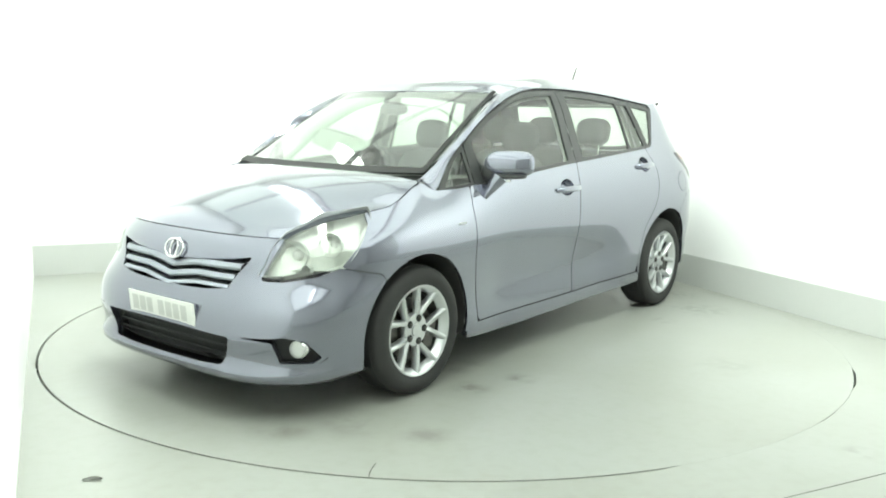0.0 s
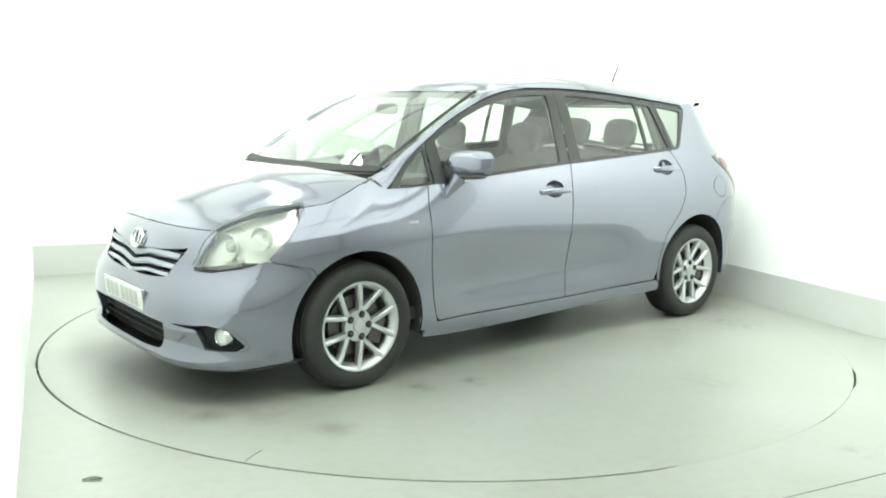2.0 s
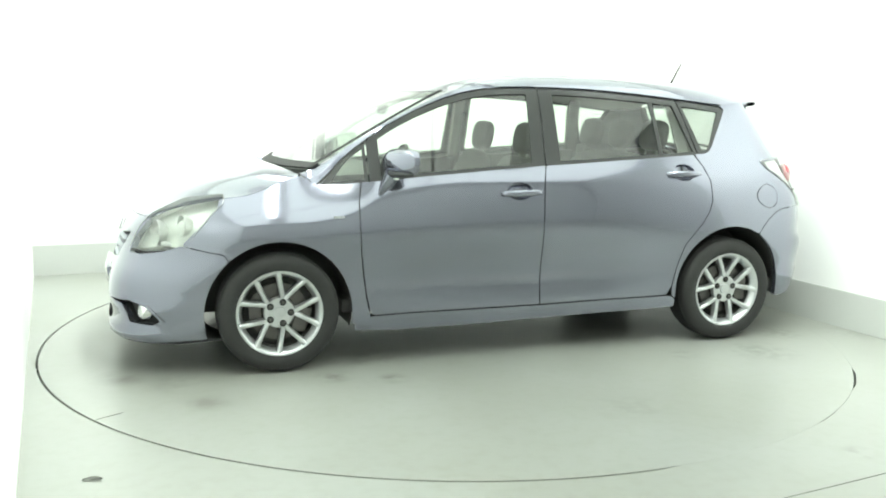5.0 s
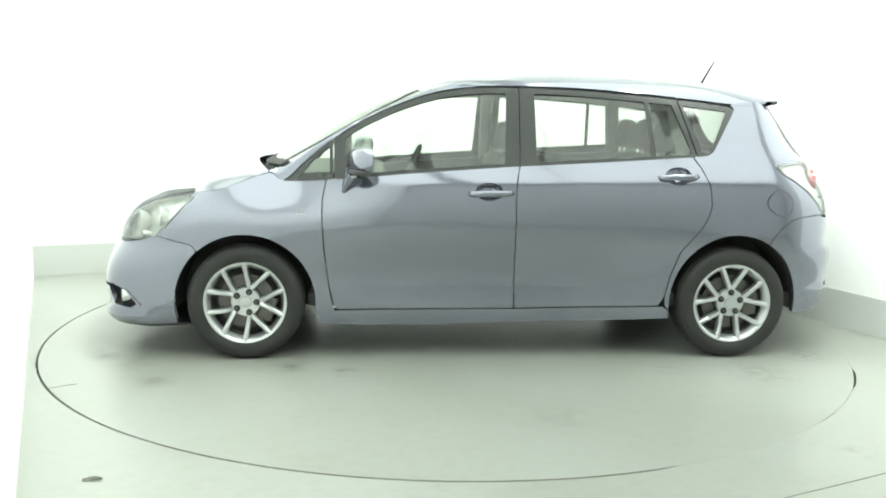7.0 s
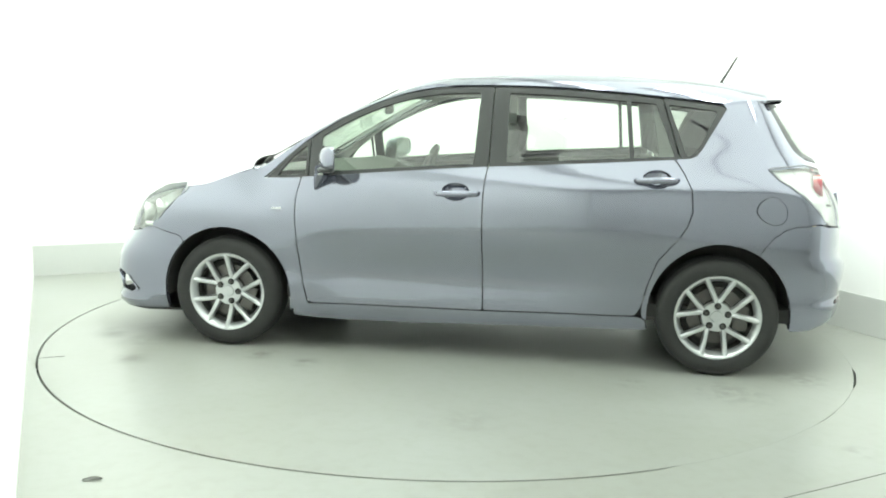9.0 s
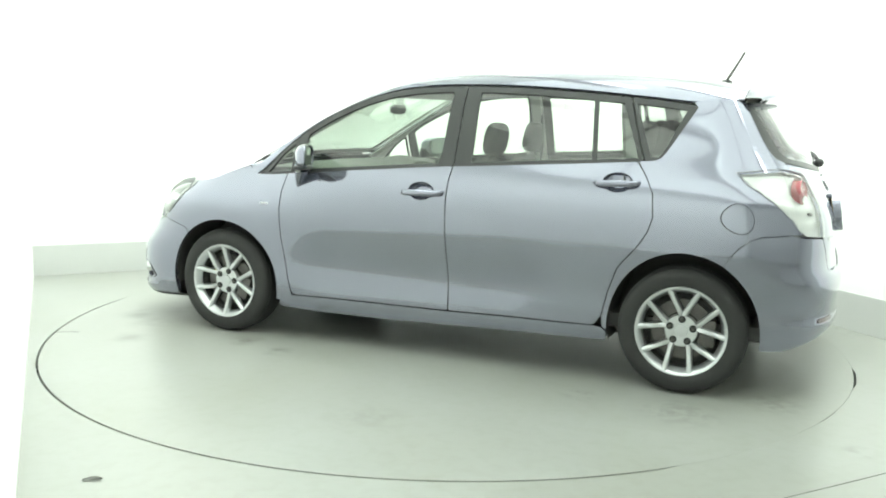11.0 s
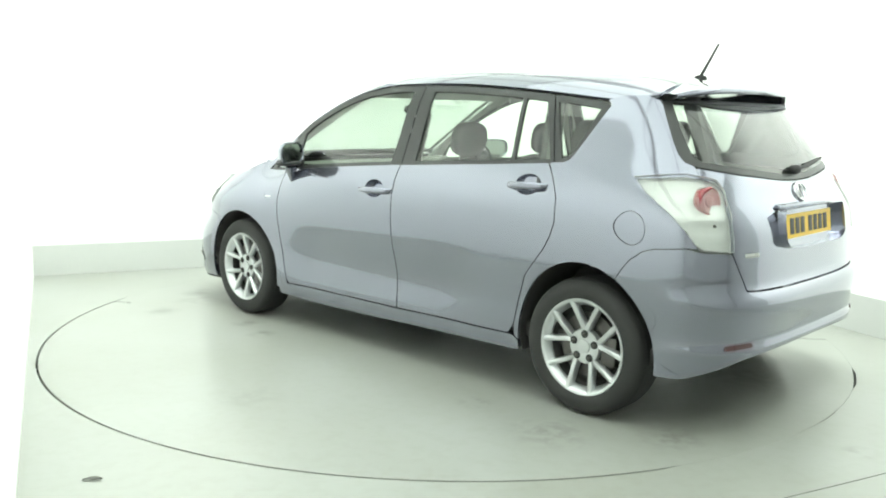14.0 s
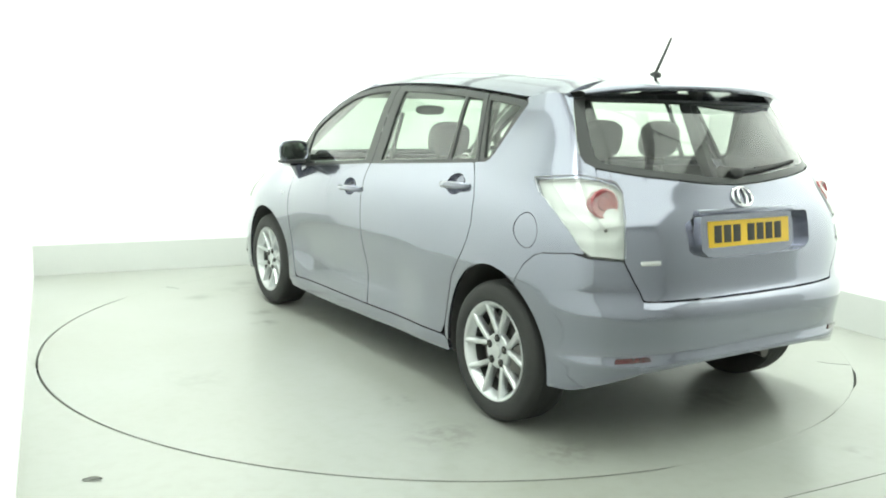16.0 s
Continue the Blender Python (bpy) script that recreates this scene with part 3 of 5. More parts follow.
def door_handle(x0, x1, z, parent, side):
    cx = (x0 + x1) / 2
    y = skin(cx, z)[1]
    bm = bmesh.new()
    path = catmull([(x0, y + 0.006, z - 0.004), (x0 + 0.03, y - 0.024, z - 0.002), (cx, y - 0.036, z + 0.001), (x1 - 0.03, y - 0.026, z + 0.003), (x1, y + 0.006, z + 0.004)], 18)
    rings = []
    for i, p in enumerate(path):
        f = 0.6 + 0.4 * math.sin(math.pi * i / 18)
        rings.append([bm.verts.new((p.x, (p.y + 0.009 * math.cos(a)) * side, p.z + 0.017 * f * math.sin(a))) for a in [2 * math.pi * k / 12 for k in range(12)]])
    for i in range(18):
        for k in range(12):
            bm.faces.new((rings[i][k], rings[i][(k + 1) % 12], rings[i + 1][(k + 1) % 12], rings[i + 1][k]))
    bm.faces.new(rings[0])
    bm.faces.new(rings[-1])
    return part("handle", bm, M_PAINT, parent)


def door_mirror(parent, side):
    m = Matrix.Diagonal((1, side, 1, 1))
    bm = bmesh.new()
    # the housing swells from its swept front to the flat glass at its back
    rows = []
    for x, y, z, w, h in ((-0.806, -0.930, 1.118, 0.05, 0.03), (-0.802, -0.932, 1.119, 0.120, 0.070), (-0.790, -0.936, 1.121, 0.170, 0.106), (-0.770, -0.942, 1.123, 0.202, 0.132), (-0.748, -0.946, 1.125, 0.214, 0.140), (-0.728, -0.948, 1.125, 0.212, 0.138), (-0.721, -0.948, 1.125, 0.198, 0.124), (-0.727, -0.948, 1.125, 0.186, 0.112)):
        ring_pts = []
        for k in range(32):
            c, d = math.cos(2 * math.pi * k / 32), math.sin(2 * math.pi * k / 32)
            out = y + 0.008 - (w / 2 + 0.011) * math.copysign(abs(c) ** 0.62, c)
            ring_pts.append(bm.verts.new(m @ Vector((x - 0.36 * (out + 0.948), out, z + h / 2 * math.copysign(abs(d) ** 0.62, d)))))
        rows.append(ring_pts)
    for i in range(len(rows) - 1):
        for k in range(32):
            bm.faces.new((rows[i][k], rows[i][(k + 1) % 32], rows[i + 1][(k + 1) % 32], rows[i + 1][k]))
    bm.faces.new(rows[0])
    house = part("mirror", bm, M_PAINT, parent, "body-coloured door mirror housing")
    bm = bmesh.new()
    blob(bm, (0.012, 0.188, 0.114), m @ pose(-0.732, -0.948, 1.125, 0, 0, 19.8), 4.0)
    part("mirror_glass", bm, M_MIRROR_DARK_REFLECTION, house, "silvered mirror glass, its dark reflection put into the colour")
    bm = bmesh.new()
    blob(bm, (0.095, 0.200, 0.03), m @ pose(-0.765, -0.942, 1.060, 0, 0, 18), 3)
    blob(bm, (0.07, 0.10, 0.10), m @ pose(-0.80, -0.850, 1.075, 0, 0, 20), 2.6)
    part("mirror_base", bm, M_TRIM, house, "black lower shell and pivot")
    bm = bmesh.new()
    tube(bm, [m @ Vector(p) for p in ((-0.852, -0.850, 0.935), (-0.838, -0.868, 0.975), (-0.818, -0.886, 1.015), (-0.796, -0.905, 1.055))], 0.010, 14, 0.046)
    part("mirror_arm", bm, M_PAINT, house)
    bm = bmesh.new()
    blob(bm, (0.03, 0.03, 0.014), m @ pose(-0.79, -0.96, 1.037), 2.2)
    part("puddle_lamp", bm, M_WHITE_LAMP, house, "small clear lamp")


def build_side(car, side):
    # front wing
    wing = [(-1.640, 0.694), (-1.585, 0.784), (-1.562, 0.872), (-1.590, 0.921), (s_of(-1.54, 0.942), 0.942), (s_of(-1.42, 0.985), 0.985), (s_of(-1.33, 1.020), 1.020), (-1.262, 1.040), (-1.240, 1.029), (-1.176, 0.996), (-1.05, 0.998)]
    wing += [(x - 0.003, z - 0.002) for x, z in SEAM_A[:-1]] + [(-0.892, 0.26)] + arch(FRONT_AXLE, -11, 131.8) + [(s_of(-1.672, 0.648), 0.648)]
    panel("front_wing", wing, M_PAINT, car, side=side, step=0.028)
    bm = bmesh.new()
    for k in range(3):
        box(bm, -1.105 + 0.020 * k, -1.088 + 0.020 * k, -0.002, 0.002, -0.006, 0.006, 0.001)
    ob = part("wing_badge", bm, M_ALLOY, car, "small chrome badge")
    ob.location = (0, side * (skin(-1.08, 0.83)[1] - 0.001), 0.83)
    # front door
    d = panel("front_door", shift(SEAM_A, 0.003) + [(0.113, 0.293)] + shift(SEAM_B[::-1], -0.003)[1:] + [(x, z - 0.005) for x, z in BELT[4:0:-1] if -0.9 < x < 0.12], M_PAINT, car, holes=[ellipse(-0.045, 0.957, 0.078, 0.050)], side=side)
    bowl("handle_cup", -0.045, 0.957, 0.0785, 0.0505, 0.048, M_PAINT, d, side)
    door_handle(-0.165, 0.093, 0.948, d, side)
    g1 = band(-0.835, -0.842, 0.045, 0.062)
    panel("window_frame", band(-0.90, -0.905, 0.126, 0.134, -0.003, 0.002), M_TRIM, d, holes=[g1], side=side, offset=-0.002, label="black window frame")
    no_shadow(panel("window_glass", g1, M_GLASS, d, side=side, offset=-0.010, depth=0.002, label="clear side glass"))
    panel("door_card", [(-0.93, 0.32), (0.11, 0.32), (0.12, 1.095), (-0.5, 1.045), (-0.93, 1.0)], M_DASH, d, side=side, offset=-0.075, depth=0.01, label="grey inner door lining")
    door_mirror(d, side)
    # quarter light before the door
    q = band(-1.105, -1.03, -0.925, -0.93, 0.012, 0.026)
    fq = panel("front_quarter_frame", band(-1.168, -1.165, -0.909, -0.914, 0.0, 0.002), M_TRIM, car, holes=[q], side=side, offset=-0.002, label="black window frame")
    no_shadow(panel("quarter_glass", q, M_GLASS, fq, side=side, offset=-0.010, depth=0.002, label="clear side glass"))
    # rear door
    d = panel("rear_door", shift(SEAM_B, 0.003) + [(0.95, 0.312)] + shift(SEAM_C[::-1], -0.003)[1:] + [(0.728, 1.133), (0.249, 1.103)], M_PAINT, car, holes=[ellipse(1.035, 1.055, 0.078, 0.050)], side=side)
    bowl("handle_cup", 1.035, 1.055, 0.0785, 0.0505, 0.048, M_PAINT, d, side)
    door_handle(0.912, 1.153, 1.050, d, side)
    g2, g3 = band(0.228, 0.222, 0.888, 0.862), band(0.912, 0.886, 1.125, 1.020)
    panel("window_frame", band(0.132, 0.140, 1.150, 1.050, -0.003, 0.002), M_TRIM, d, holes=[g2, g3], side=side, offset=-0.002, label="black window frame")
    for g in (g2, g3):
        no_shadow(panel("window_glass", g, M_GLASS, d, side=side, offset=-0.010, depth=0.002, label="clear side glass"))
    panel("door_card", [(0.12, 0.32), (0.93, 0.32), (1.1, 0.7), (1.1, 1.15), (0.12, 1.095)], M_DASH, d, side=side, offset=-0.075, depth=0.01, label="grey inner door lining")
    # rear quarter
    quarter = shift(SEAM_C[::-1], 0.003)[1:-1] + [(1.129, 1.163), (1.205, 1.168), (1.238, 1.182), (1.262, 1.212), (1.392, 1.436), (1.365, 1.462)]
    quarter += [(1.45, 1.478), (1.60, 1.482), (1.750, 1.482), (1.757, 1.455), (1.784, 1.282), (1.801, 1.222), (1.831, 1.195), (1.889, 1.176), (1.908, 1.128), (1.820, 1.135), (1.71, 1.131), (1.543, 1.120), (1.585, 1.060), (1.663, 1.0), (1.745, 0.930), (1.812, 0.867), (1.84, 0.843)]
    quarter += [(1.77, 0.845), (1.60, 0.832), (1.552, 0.815), (1.510, 0.772), (s_of(1.602, 0.722), 0.722)] + arch(REAR_AXLE, 60.6, 185) + [(0.990, 0.307)]
    qp = panel("rear_quarter", quarter, M_PAINT, car, holes=[ellipse(1.514, 0.910, 0.048, 0.074)], side=side, step=0.028)
    panel("fuel_flap" if side > 0 else "blank_flap", ellipse(1.514, 0.910, 0.0458, 0.0712), M_PAINT, qp, side=side, corners=0)
    q = band(1.188, 1.085, 1.215, 1.340, 0.018, 0.030)
    q = q[:15] + [(1.245, 1.212)] + q[15:]
    o = band(1.158, 1.058, 1.205, 1.365, -0.001, 0.0)
    o = o[:15] + [(1.236, 1.184), (1.260, 1.212), (1.389, 1.434)] + o[15:]
    qf = panel("rear_quarter_frame", o, M_TRIM, car, holes=[q], side=side, offset=-0.002, label="black window frame")
    no_shadow(panel("quarter_glass", q, M_GLASS_DARK, qf, side=side, offset=-0.010, depth=0.002, label="tinted side glass"))
    # sill
    panel("sill", [(-0.985, 0.205), (-0.73, 0.190), (-0.3, 0.193), (0.0, 0.203), (0.5, 0.217), (0.8, 0.227), (1.013, 0.234), (1.013, 0.281), (0.985, 0.301), (0.95, 0.305), (0.117, 0.286), (-0.888, 0.280), (-0.985, 0.255)], M_PAINT, car, side=side, depth=0.05)
    # front pillar
    a = [skin(x, z + 0.004) for x, z in ((-1.238, 1.026), (-1.180, 0.997), (-1.018, 1.146), (-0.86, 1.262), (-0.734, 1.340), (-0.545, 1.428), (-0.387, 1.484), (-0.23, 1.519), (-0.10, 1.532))]
    b = [(-1.272, -0.738, 1.050), (-1.200, -0.722, 1.072), (-1.075, -0.706, 1.143), (-0.955, -0.688, 1.212), (-0.83, -0.671, 1.283), (-0.67, -0.648, 1.372), (-0.545, -0.629, 1.439), (-0.42, -0.612, 1.501), (-0.24, -0.640, 1.535)]
    ribs = []
    for p, r in zip(a, b):
        p, r = Vector(p), Vector(r)
        mid = (p + r) / 2 + Vector((-0.006, -0.008, 0.012))
        ribs.append([(v.x, v.y * side, v.z) for v in (p, mid, r)])
    loft("front_pillar", ribs, M_PAINT, car, 8, 30, mirror=False, depth=0.01, up=(0, -side, 0.6))
    loft("pillar_lining", [[(v[0] + 0.02, v[1] * 0.955, v[2] - 0.02) for v in r] for r in ribs], M_LINER, car, 8, 20, mirror=False, depth=0.01, label="pale inner pillar lining", up=(0, side, -0.6))
    # head lamp: lens, silver bowl, projector bowls
    hl = panel("headlamp", HEADLAMP, M_LENS, car, side=side, offset=0.001, depth=0.004, label="clear headlamp with silver reflectors")
    no_shadow(hl)
    deep = lambda s, z: Vector(skin(s, z)) + Vector((0.055 + 0.012 * math.sin(17 * s + 9 * z), 0.045 + 0.012 * math.sin(30 * z + 11 * s), 0.0))
    panel("reflector", HEADLAMP, M_REFLECT, hl, side=side, surf=deep, depth=-0.06, label="silver reflector housing")
    for s, z, r in ((-1.865, 0.742, 0.070), (-1.715, 0.785, 0.058), (-1.80, 0.680, 0.022)):
        c = Vector(skin(s, z)) + Vector((0.035, 0.028, 0))
        bm = bmesh.new()
        lathe(bm, [(r, 0.0), (r * 0.98, -0.004), (r * 0.85, 0.03), (r * 0.5, 0.055), (r * 0.28, 0.06)], 32)
        mm = look((c.x, c.y * side, c.z), (c.x + 1, (c.y + 0.35) * side, c.z - 0.03))
        ob = part("lamp_bowl", bm, M_BOWL, hl, "chrome lamp bowl")
        ob.matrix_basis = mm @ pose(0, 0, 0, 180)
        bm = bmesh.new()
        blob(bm, (r * 0.75, r * 0.75, r * 0.7), Matrix.Translation((0, 0, 0.035)), 2.0)
        ob = part("bulb", bm, M_WHITE_LAMP, hl, "clear bulb cover")
        ob.matrix_basis = mm @ pose(0, 0, 0, 180)
    # fog lamp in its black pocket
    pocket = [(-2.060, 0.394), (-1.925, 0.399), (-1.838, 0.405), (-1.716, 0.384), (-1.643, 0.302), (-1.690, 0.279), (-1.875, 0.285), (-1.905, 0.380), (-2.060, 0.390)]
    fp = panel("fog_pocket", pocket, M_BLACK, car, side=side, surf=lambda s, z: Vector(skin(s, z)) + Vector((0.045, 0.03, 0)), depth=-0.05, label="black fog lamp surround")
    c = Vector(skin(-1.770, 0.347)) + Vector((0.02, 0.012, 0))
    mm = look((c.x, c.y * side, c.z), (c.x + 1, (c.y + 0.3) * side, c.z)) @ pose(0, 0, 0, 180)
    bm = bmesh.new()
    lathe(bm, [(0.044, 0.03), (0.044, -0.006), (0.039, -0.012), (0.036, -0.006)], 32)
    fog = part("fog_lamp", bm, M_CHROME, car, "round clear fog lamp")
    fog.matrix_basis = mm
    bm = bmesh.new()
    blob(bm, (0.072, 0.072, 0.024), Matrix.Translation((0, 0, -0.004)), 2.0)
    part("fog_lens", bm, M_WHITE_LAMP, fog, "clear dome lens")
    # tail lamp
    tl = panel("tail_lamp", TAIL_LAMP, M_LENS, car, side=side, offset=0.012, depth=0.014, label="clear tail lamp with a round red light")
    no_shadow(tl)
    panel("reflector", TAIL_LAMP, M_TAIL, tl, side=side, surf=lambda s, z: Vector(skin(s, z)) + Vector((-0.022 - 0.004 * math.sin(90 * z), 0.018, 0)), depth=-0.03, label="milky silver reflector")
    c = Vector(skin(1.952, 1.036)) + Vector((-0.014, 0.010, 0))
    mm = look((c.x, c.y * side, c.z), (c.x - 1, (c.y + 0.28) * side, c.z - 0.16)) @ pose(0, 0, 0, 180)
    bm = bmesh.new()
    lathe(bm, [(0.062, 0.03), (0.062, -0.006), (0.055, -0.012), (0.05, -0.006), (0.028, -0.002), (0.024, -0.008), (0.001, -0.012)], 36)
    ob = part("stop_light", bm, M_RED, tl, "round red stop light")
    ob.matrix_basis = mm @ Matrix.Translation((0, 0, -0.003))
    c = Vector(skin(1.962, 0.936))
    bm = bmesh.new()
    blob(bm, (0.012, 0.034, 0.014), pose(c.x - 0.016, (c.y + 0.012) * side, c.z, 0, 0, 40 * side), 3)
    part("indicator", bm, M_STEEL, tl, "small grey bulb holder")
    # wheel-arch liner
    for ax, nm in ((FRONT_AXLE, "front"), (REAR_AXLE, "rear")):
        bm = bmesh.new()
        rows = []
        for k in range(25):
            a = (-13 if ax < 0 else -6) + 199 * k / 24
            lx, lz = arch_point(ax, a)
            y0 = skin(s_of(lx, max(lz, 0.21)), max(lz, 0.21))[1]
            edge = [(*arch_point(ax, a, gr), yy) for gr, yy in ((-0.001, y0 + 0.016), (-0.003, y0 + 0.03), (0.006, y0 + 0.07), (-0.004, -0.55), (-0.36, -0.55))]
            rows.append([bm.verts.new((px, yy * side, pz)) for px, pz, yy in edge])
        for k in range(24):
            for j in range(4):
                bm.faces.new((rows[k][j], rows[k + 1][j], rows[k + 1][j + 1], rows[k][j + 1]))
        part("arch_liner", bm, M_UNDER, car, "black wheel-arch liner")


def build_wheel():
    """One wheel about the y axis, its face at -y."""
    w = new("wheel")
    turn = pose(0, 0, 0, -90)
    bm = bmesh.new()
    lathe(bm, [(0.222, -0.095), (0.232, -0.103), (0.262, -0.111), (0.290, -0.108), (0.308, -0.098), (0.318, -0.082), (0.322, -0.05), (0.3225, 0.0), (0.322, 0.05), (0.318, 0.082), (0.300, 0.103), (0.26, 0.11), (0.222, 0.098), (0.215, 0.0), (0.222, -0.095)], 64, turn)
    tyre = part("tyre", bm, M_RUBBER, w, "black road tyre")
    bm = bmesh.new()
    for gx in (-0.055, -0.02, 0.02, 0.055):
        lathe(bm, [(0.3205, gx - 0.004), (0.3235, gx - 0.003), (0.3235, gx + 0.003), (0.3205, gx + 0.004)], 64, turn)
    part("tread", bm, M_RUBBER, tyre)
    bm = bmesh.new()
    lathe(bm, [(0.214, 0.09), (0.205, 0.08), (0.196, 0.02), (0.192, -0.05), (0.198, -0.072), (0.205, -0.080), (0.210, -0.094), (0.219, -0.103), (0.228, -0.104), (0.2305, -0.098), (0.226, -0.088), (0.218, -0.08), (0.214, 0.09)], 64, turn)
    rim = part("rim", bm, M_ALLOY, w, "silver ten-spoke alloy rim")
    bm = bmesh.new()
    sec = [(-1, 0.0), (-0.85, 0.8), (-0.6, 1.0), (0.6, 1.0), (0.85, 0.8), (1, 0.0)]
    for k in range(5):
        th = radians(72 * k + 54)
        u, v = Vector((math.cos(th), math.sin(th), 0)), Vector((-math.sin(th), math.cos(th), 0))
        for sg in (-1, 1):
            rows = []
            across = (v * math.cos(radians(28)) - u * sg * math.sin(radians(28)))
            for ax, lat, wd, top in ((0.058, 0.002, 0.0175, -0.075), (0.085, 0.0085, 0.0160, -0.078), (0.125, 0.029, 0.0150, -0.085), (0.170, 0.0535, 0.0152, -0.094), (0.206, 0.073, 0.0165, -0.101)):
                c = u * ax + v * sg * lat
                rows.append([bm.verts.new(turn @ (c + across * wd * p + Vector((0, 0, top + 0.034 * (1 - q))))) for p, q in sec])
            for i in range(4):
                for j in range(5):
                    bm.faces.new((rows[i][j], rows[i][j + 1], rows[i + 1][j + 1], rows[i + 1][j]))
    part("spokes", bm, M_ALLOY, rim, angle=60)
    bm = bmesh.new()
    lathe(bm, [(0.086, -0.035), (0.084, -0.066), (0.079, -0.0745), (0.040, -0.0765), (0.033, -0.074), (0.031, -0.082), (0.001, -0.084)], 40, turn)
    part("hub", bm, M_ALLOY, rim, "silver hub with centre cap")
    for k in range(5):
        bm = bmesh.new()
        m = turn @ pose(0, 0, 0, 0, 0, 72 * k + 54) @ Matrix.Translation((0.060, 0, 0))
        lathe(bm, [(0.0185, -0.076), (0.0185, -0.0795), (0.0165, -0.0800), (0.001, -0.0798)], 20, m)
        part("nut_socket", bm, M_BLACK, rim, "dark nut socket")
        bm = bmesh.new()
        lathe(bm, [(0.0085, -0.076), (0.0085, -0.086), (0.006, -0.089), (0.001, -0.089)], 6, m)
        part("wheel_nut", bm, M_STEEL, rim, "grey steel wheel nut")
    bm = bmesh.new()
    lathe(bm, [(0.155, -0.02), (0.155, -0.034), (0.09, -0.034), (0.085, -0.05), (0.001, -0.05)], 48, turn)
    part("brake_disc", bm, M_STEEL, w, "grey steel brake disc")
    # dark disc and barrel lining, added so the gaps between spokes look shaded
    bm = bmesh.new()
    lathe(bm, [(0.1925, -0.062), (0.190, -0.058), (0.188, 0.0), (0.001, 0.0)], 48, turn)
    part("spoke_shade_plate", bm, M_UNDER, w, "dark plate standing in for shade behind the spokes")
    bm = bmesh.new()
    box(bm, 0.085, 0.165, -0.065, -0.0, -0.07, 0.07, 0.012)
    part("caliper", bm, M_STEEL, w, "grey brake caliper")
    return w


def seat(parent, x, y, z, width, name="front_seat", rest=True, lean=-16, high=0.62):
    st = new(name)
    st.parent = parent
    st.location = (x, y, z)
    tagged(st, "dark grey cloth seat with headrest")
    bm = bmesh.new()
    blob(bm, (0.52, width, 0.17), pose(0, 0, 0.02, 0, -4, 0), 4)
    part("cushion", bm, M_SEAT, st)
    bm = bmesh.new()
    blob(bm, (0.14, width * 0.96, high), pose(0.30, 0, 0.33, 0, -lean, 0), 3.6)
    part("backrest", bm, M_SEAT, st)
    if rest:
        for k in rest:
            bm = bmesh.new()
            blob(bm, (0.10, 0.265, 0.20), pose(0.425, k, 0.735, 0, -lean * 0.6, 0), 3)
            part("headrest", bm, M_SEAT, st)
            for d in (-0.06, 0.06):
                bm = bmesh.new()
                tube(bm, [(0.395, k + d, 0.56), (0.425, k + d, 0.70)], 0.006, 8)
                part("headrest_post", bm, M_CHROME, st, "thin chrome post")
    return st


def plate(name, mat, parent, bars, label):
    """A number plate in the y-z plane facing -x, its characters as plain bars."""
    ob = part(name, box(bmesh.new(), -0.004, 0.004, -0.26, 0.26, -0.0555, 0.0555, 0.003), mat, parent, label)
    x = -0.205
    for k in range(7):
        bm = bmesh.new()
        box(bm, -0.0058, -0.0035, x, x + 0.046, -0.037, 0.037, 0.001)
        part("bar", bm, bars, ob)
        x += 0.059 + (0.032 if k == 3 else 0)
    return ob


def badge(name, parent, m, w, h):
    """A plain chrome oval badge."""
    bm = bmesh.new()
    for rx, ry, cx, cy in ((w, h, 0, 0), (w * 0.40, h * 0.95, 0, 0)):
        path = [(rx * math.cos(2 * math.pi * k / 36) + cx, ry * math.sin(2 * math.pi * k / 36) + cy, 0) for k in range(37)]
        tube(bm, path, w * 0.085, 8)
    ob = part(name, bm, M_CHROME, parent, "plain chrome oval badge")
    ob.matrix_basis = m
    return ob


def mirrored(half, c):
    """Closes a half outline over the middle line s = c."""
    return half + [(2 * c - s, z) for s, z in half[::-1] if abs(s - c) > 1e-6]


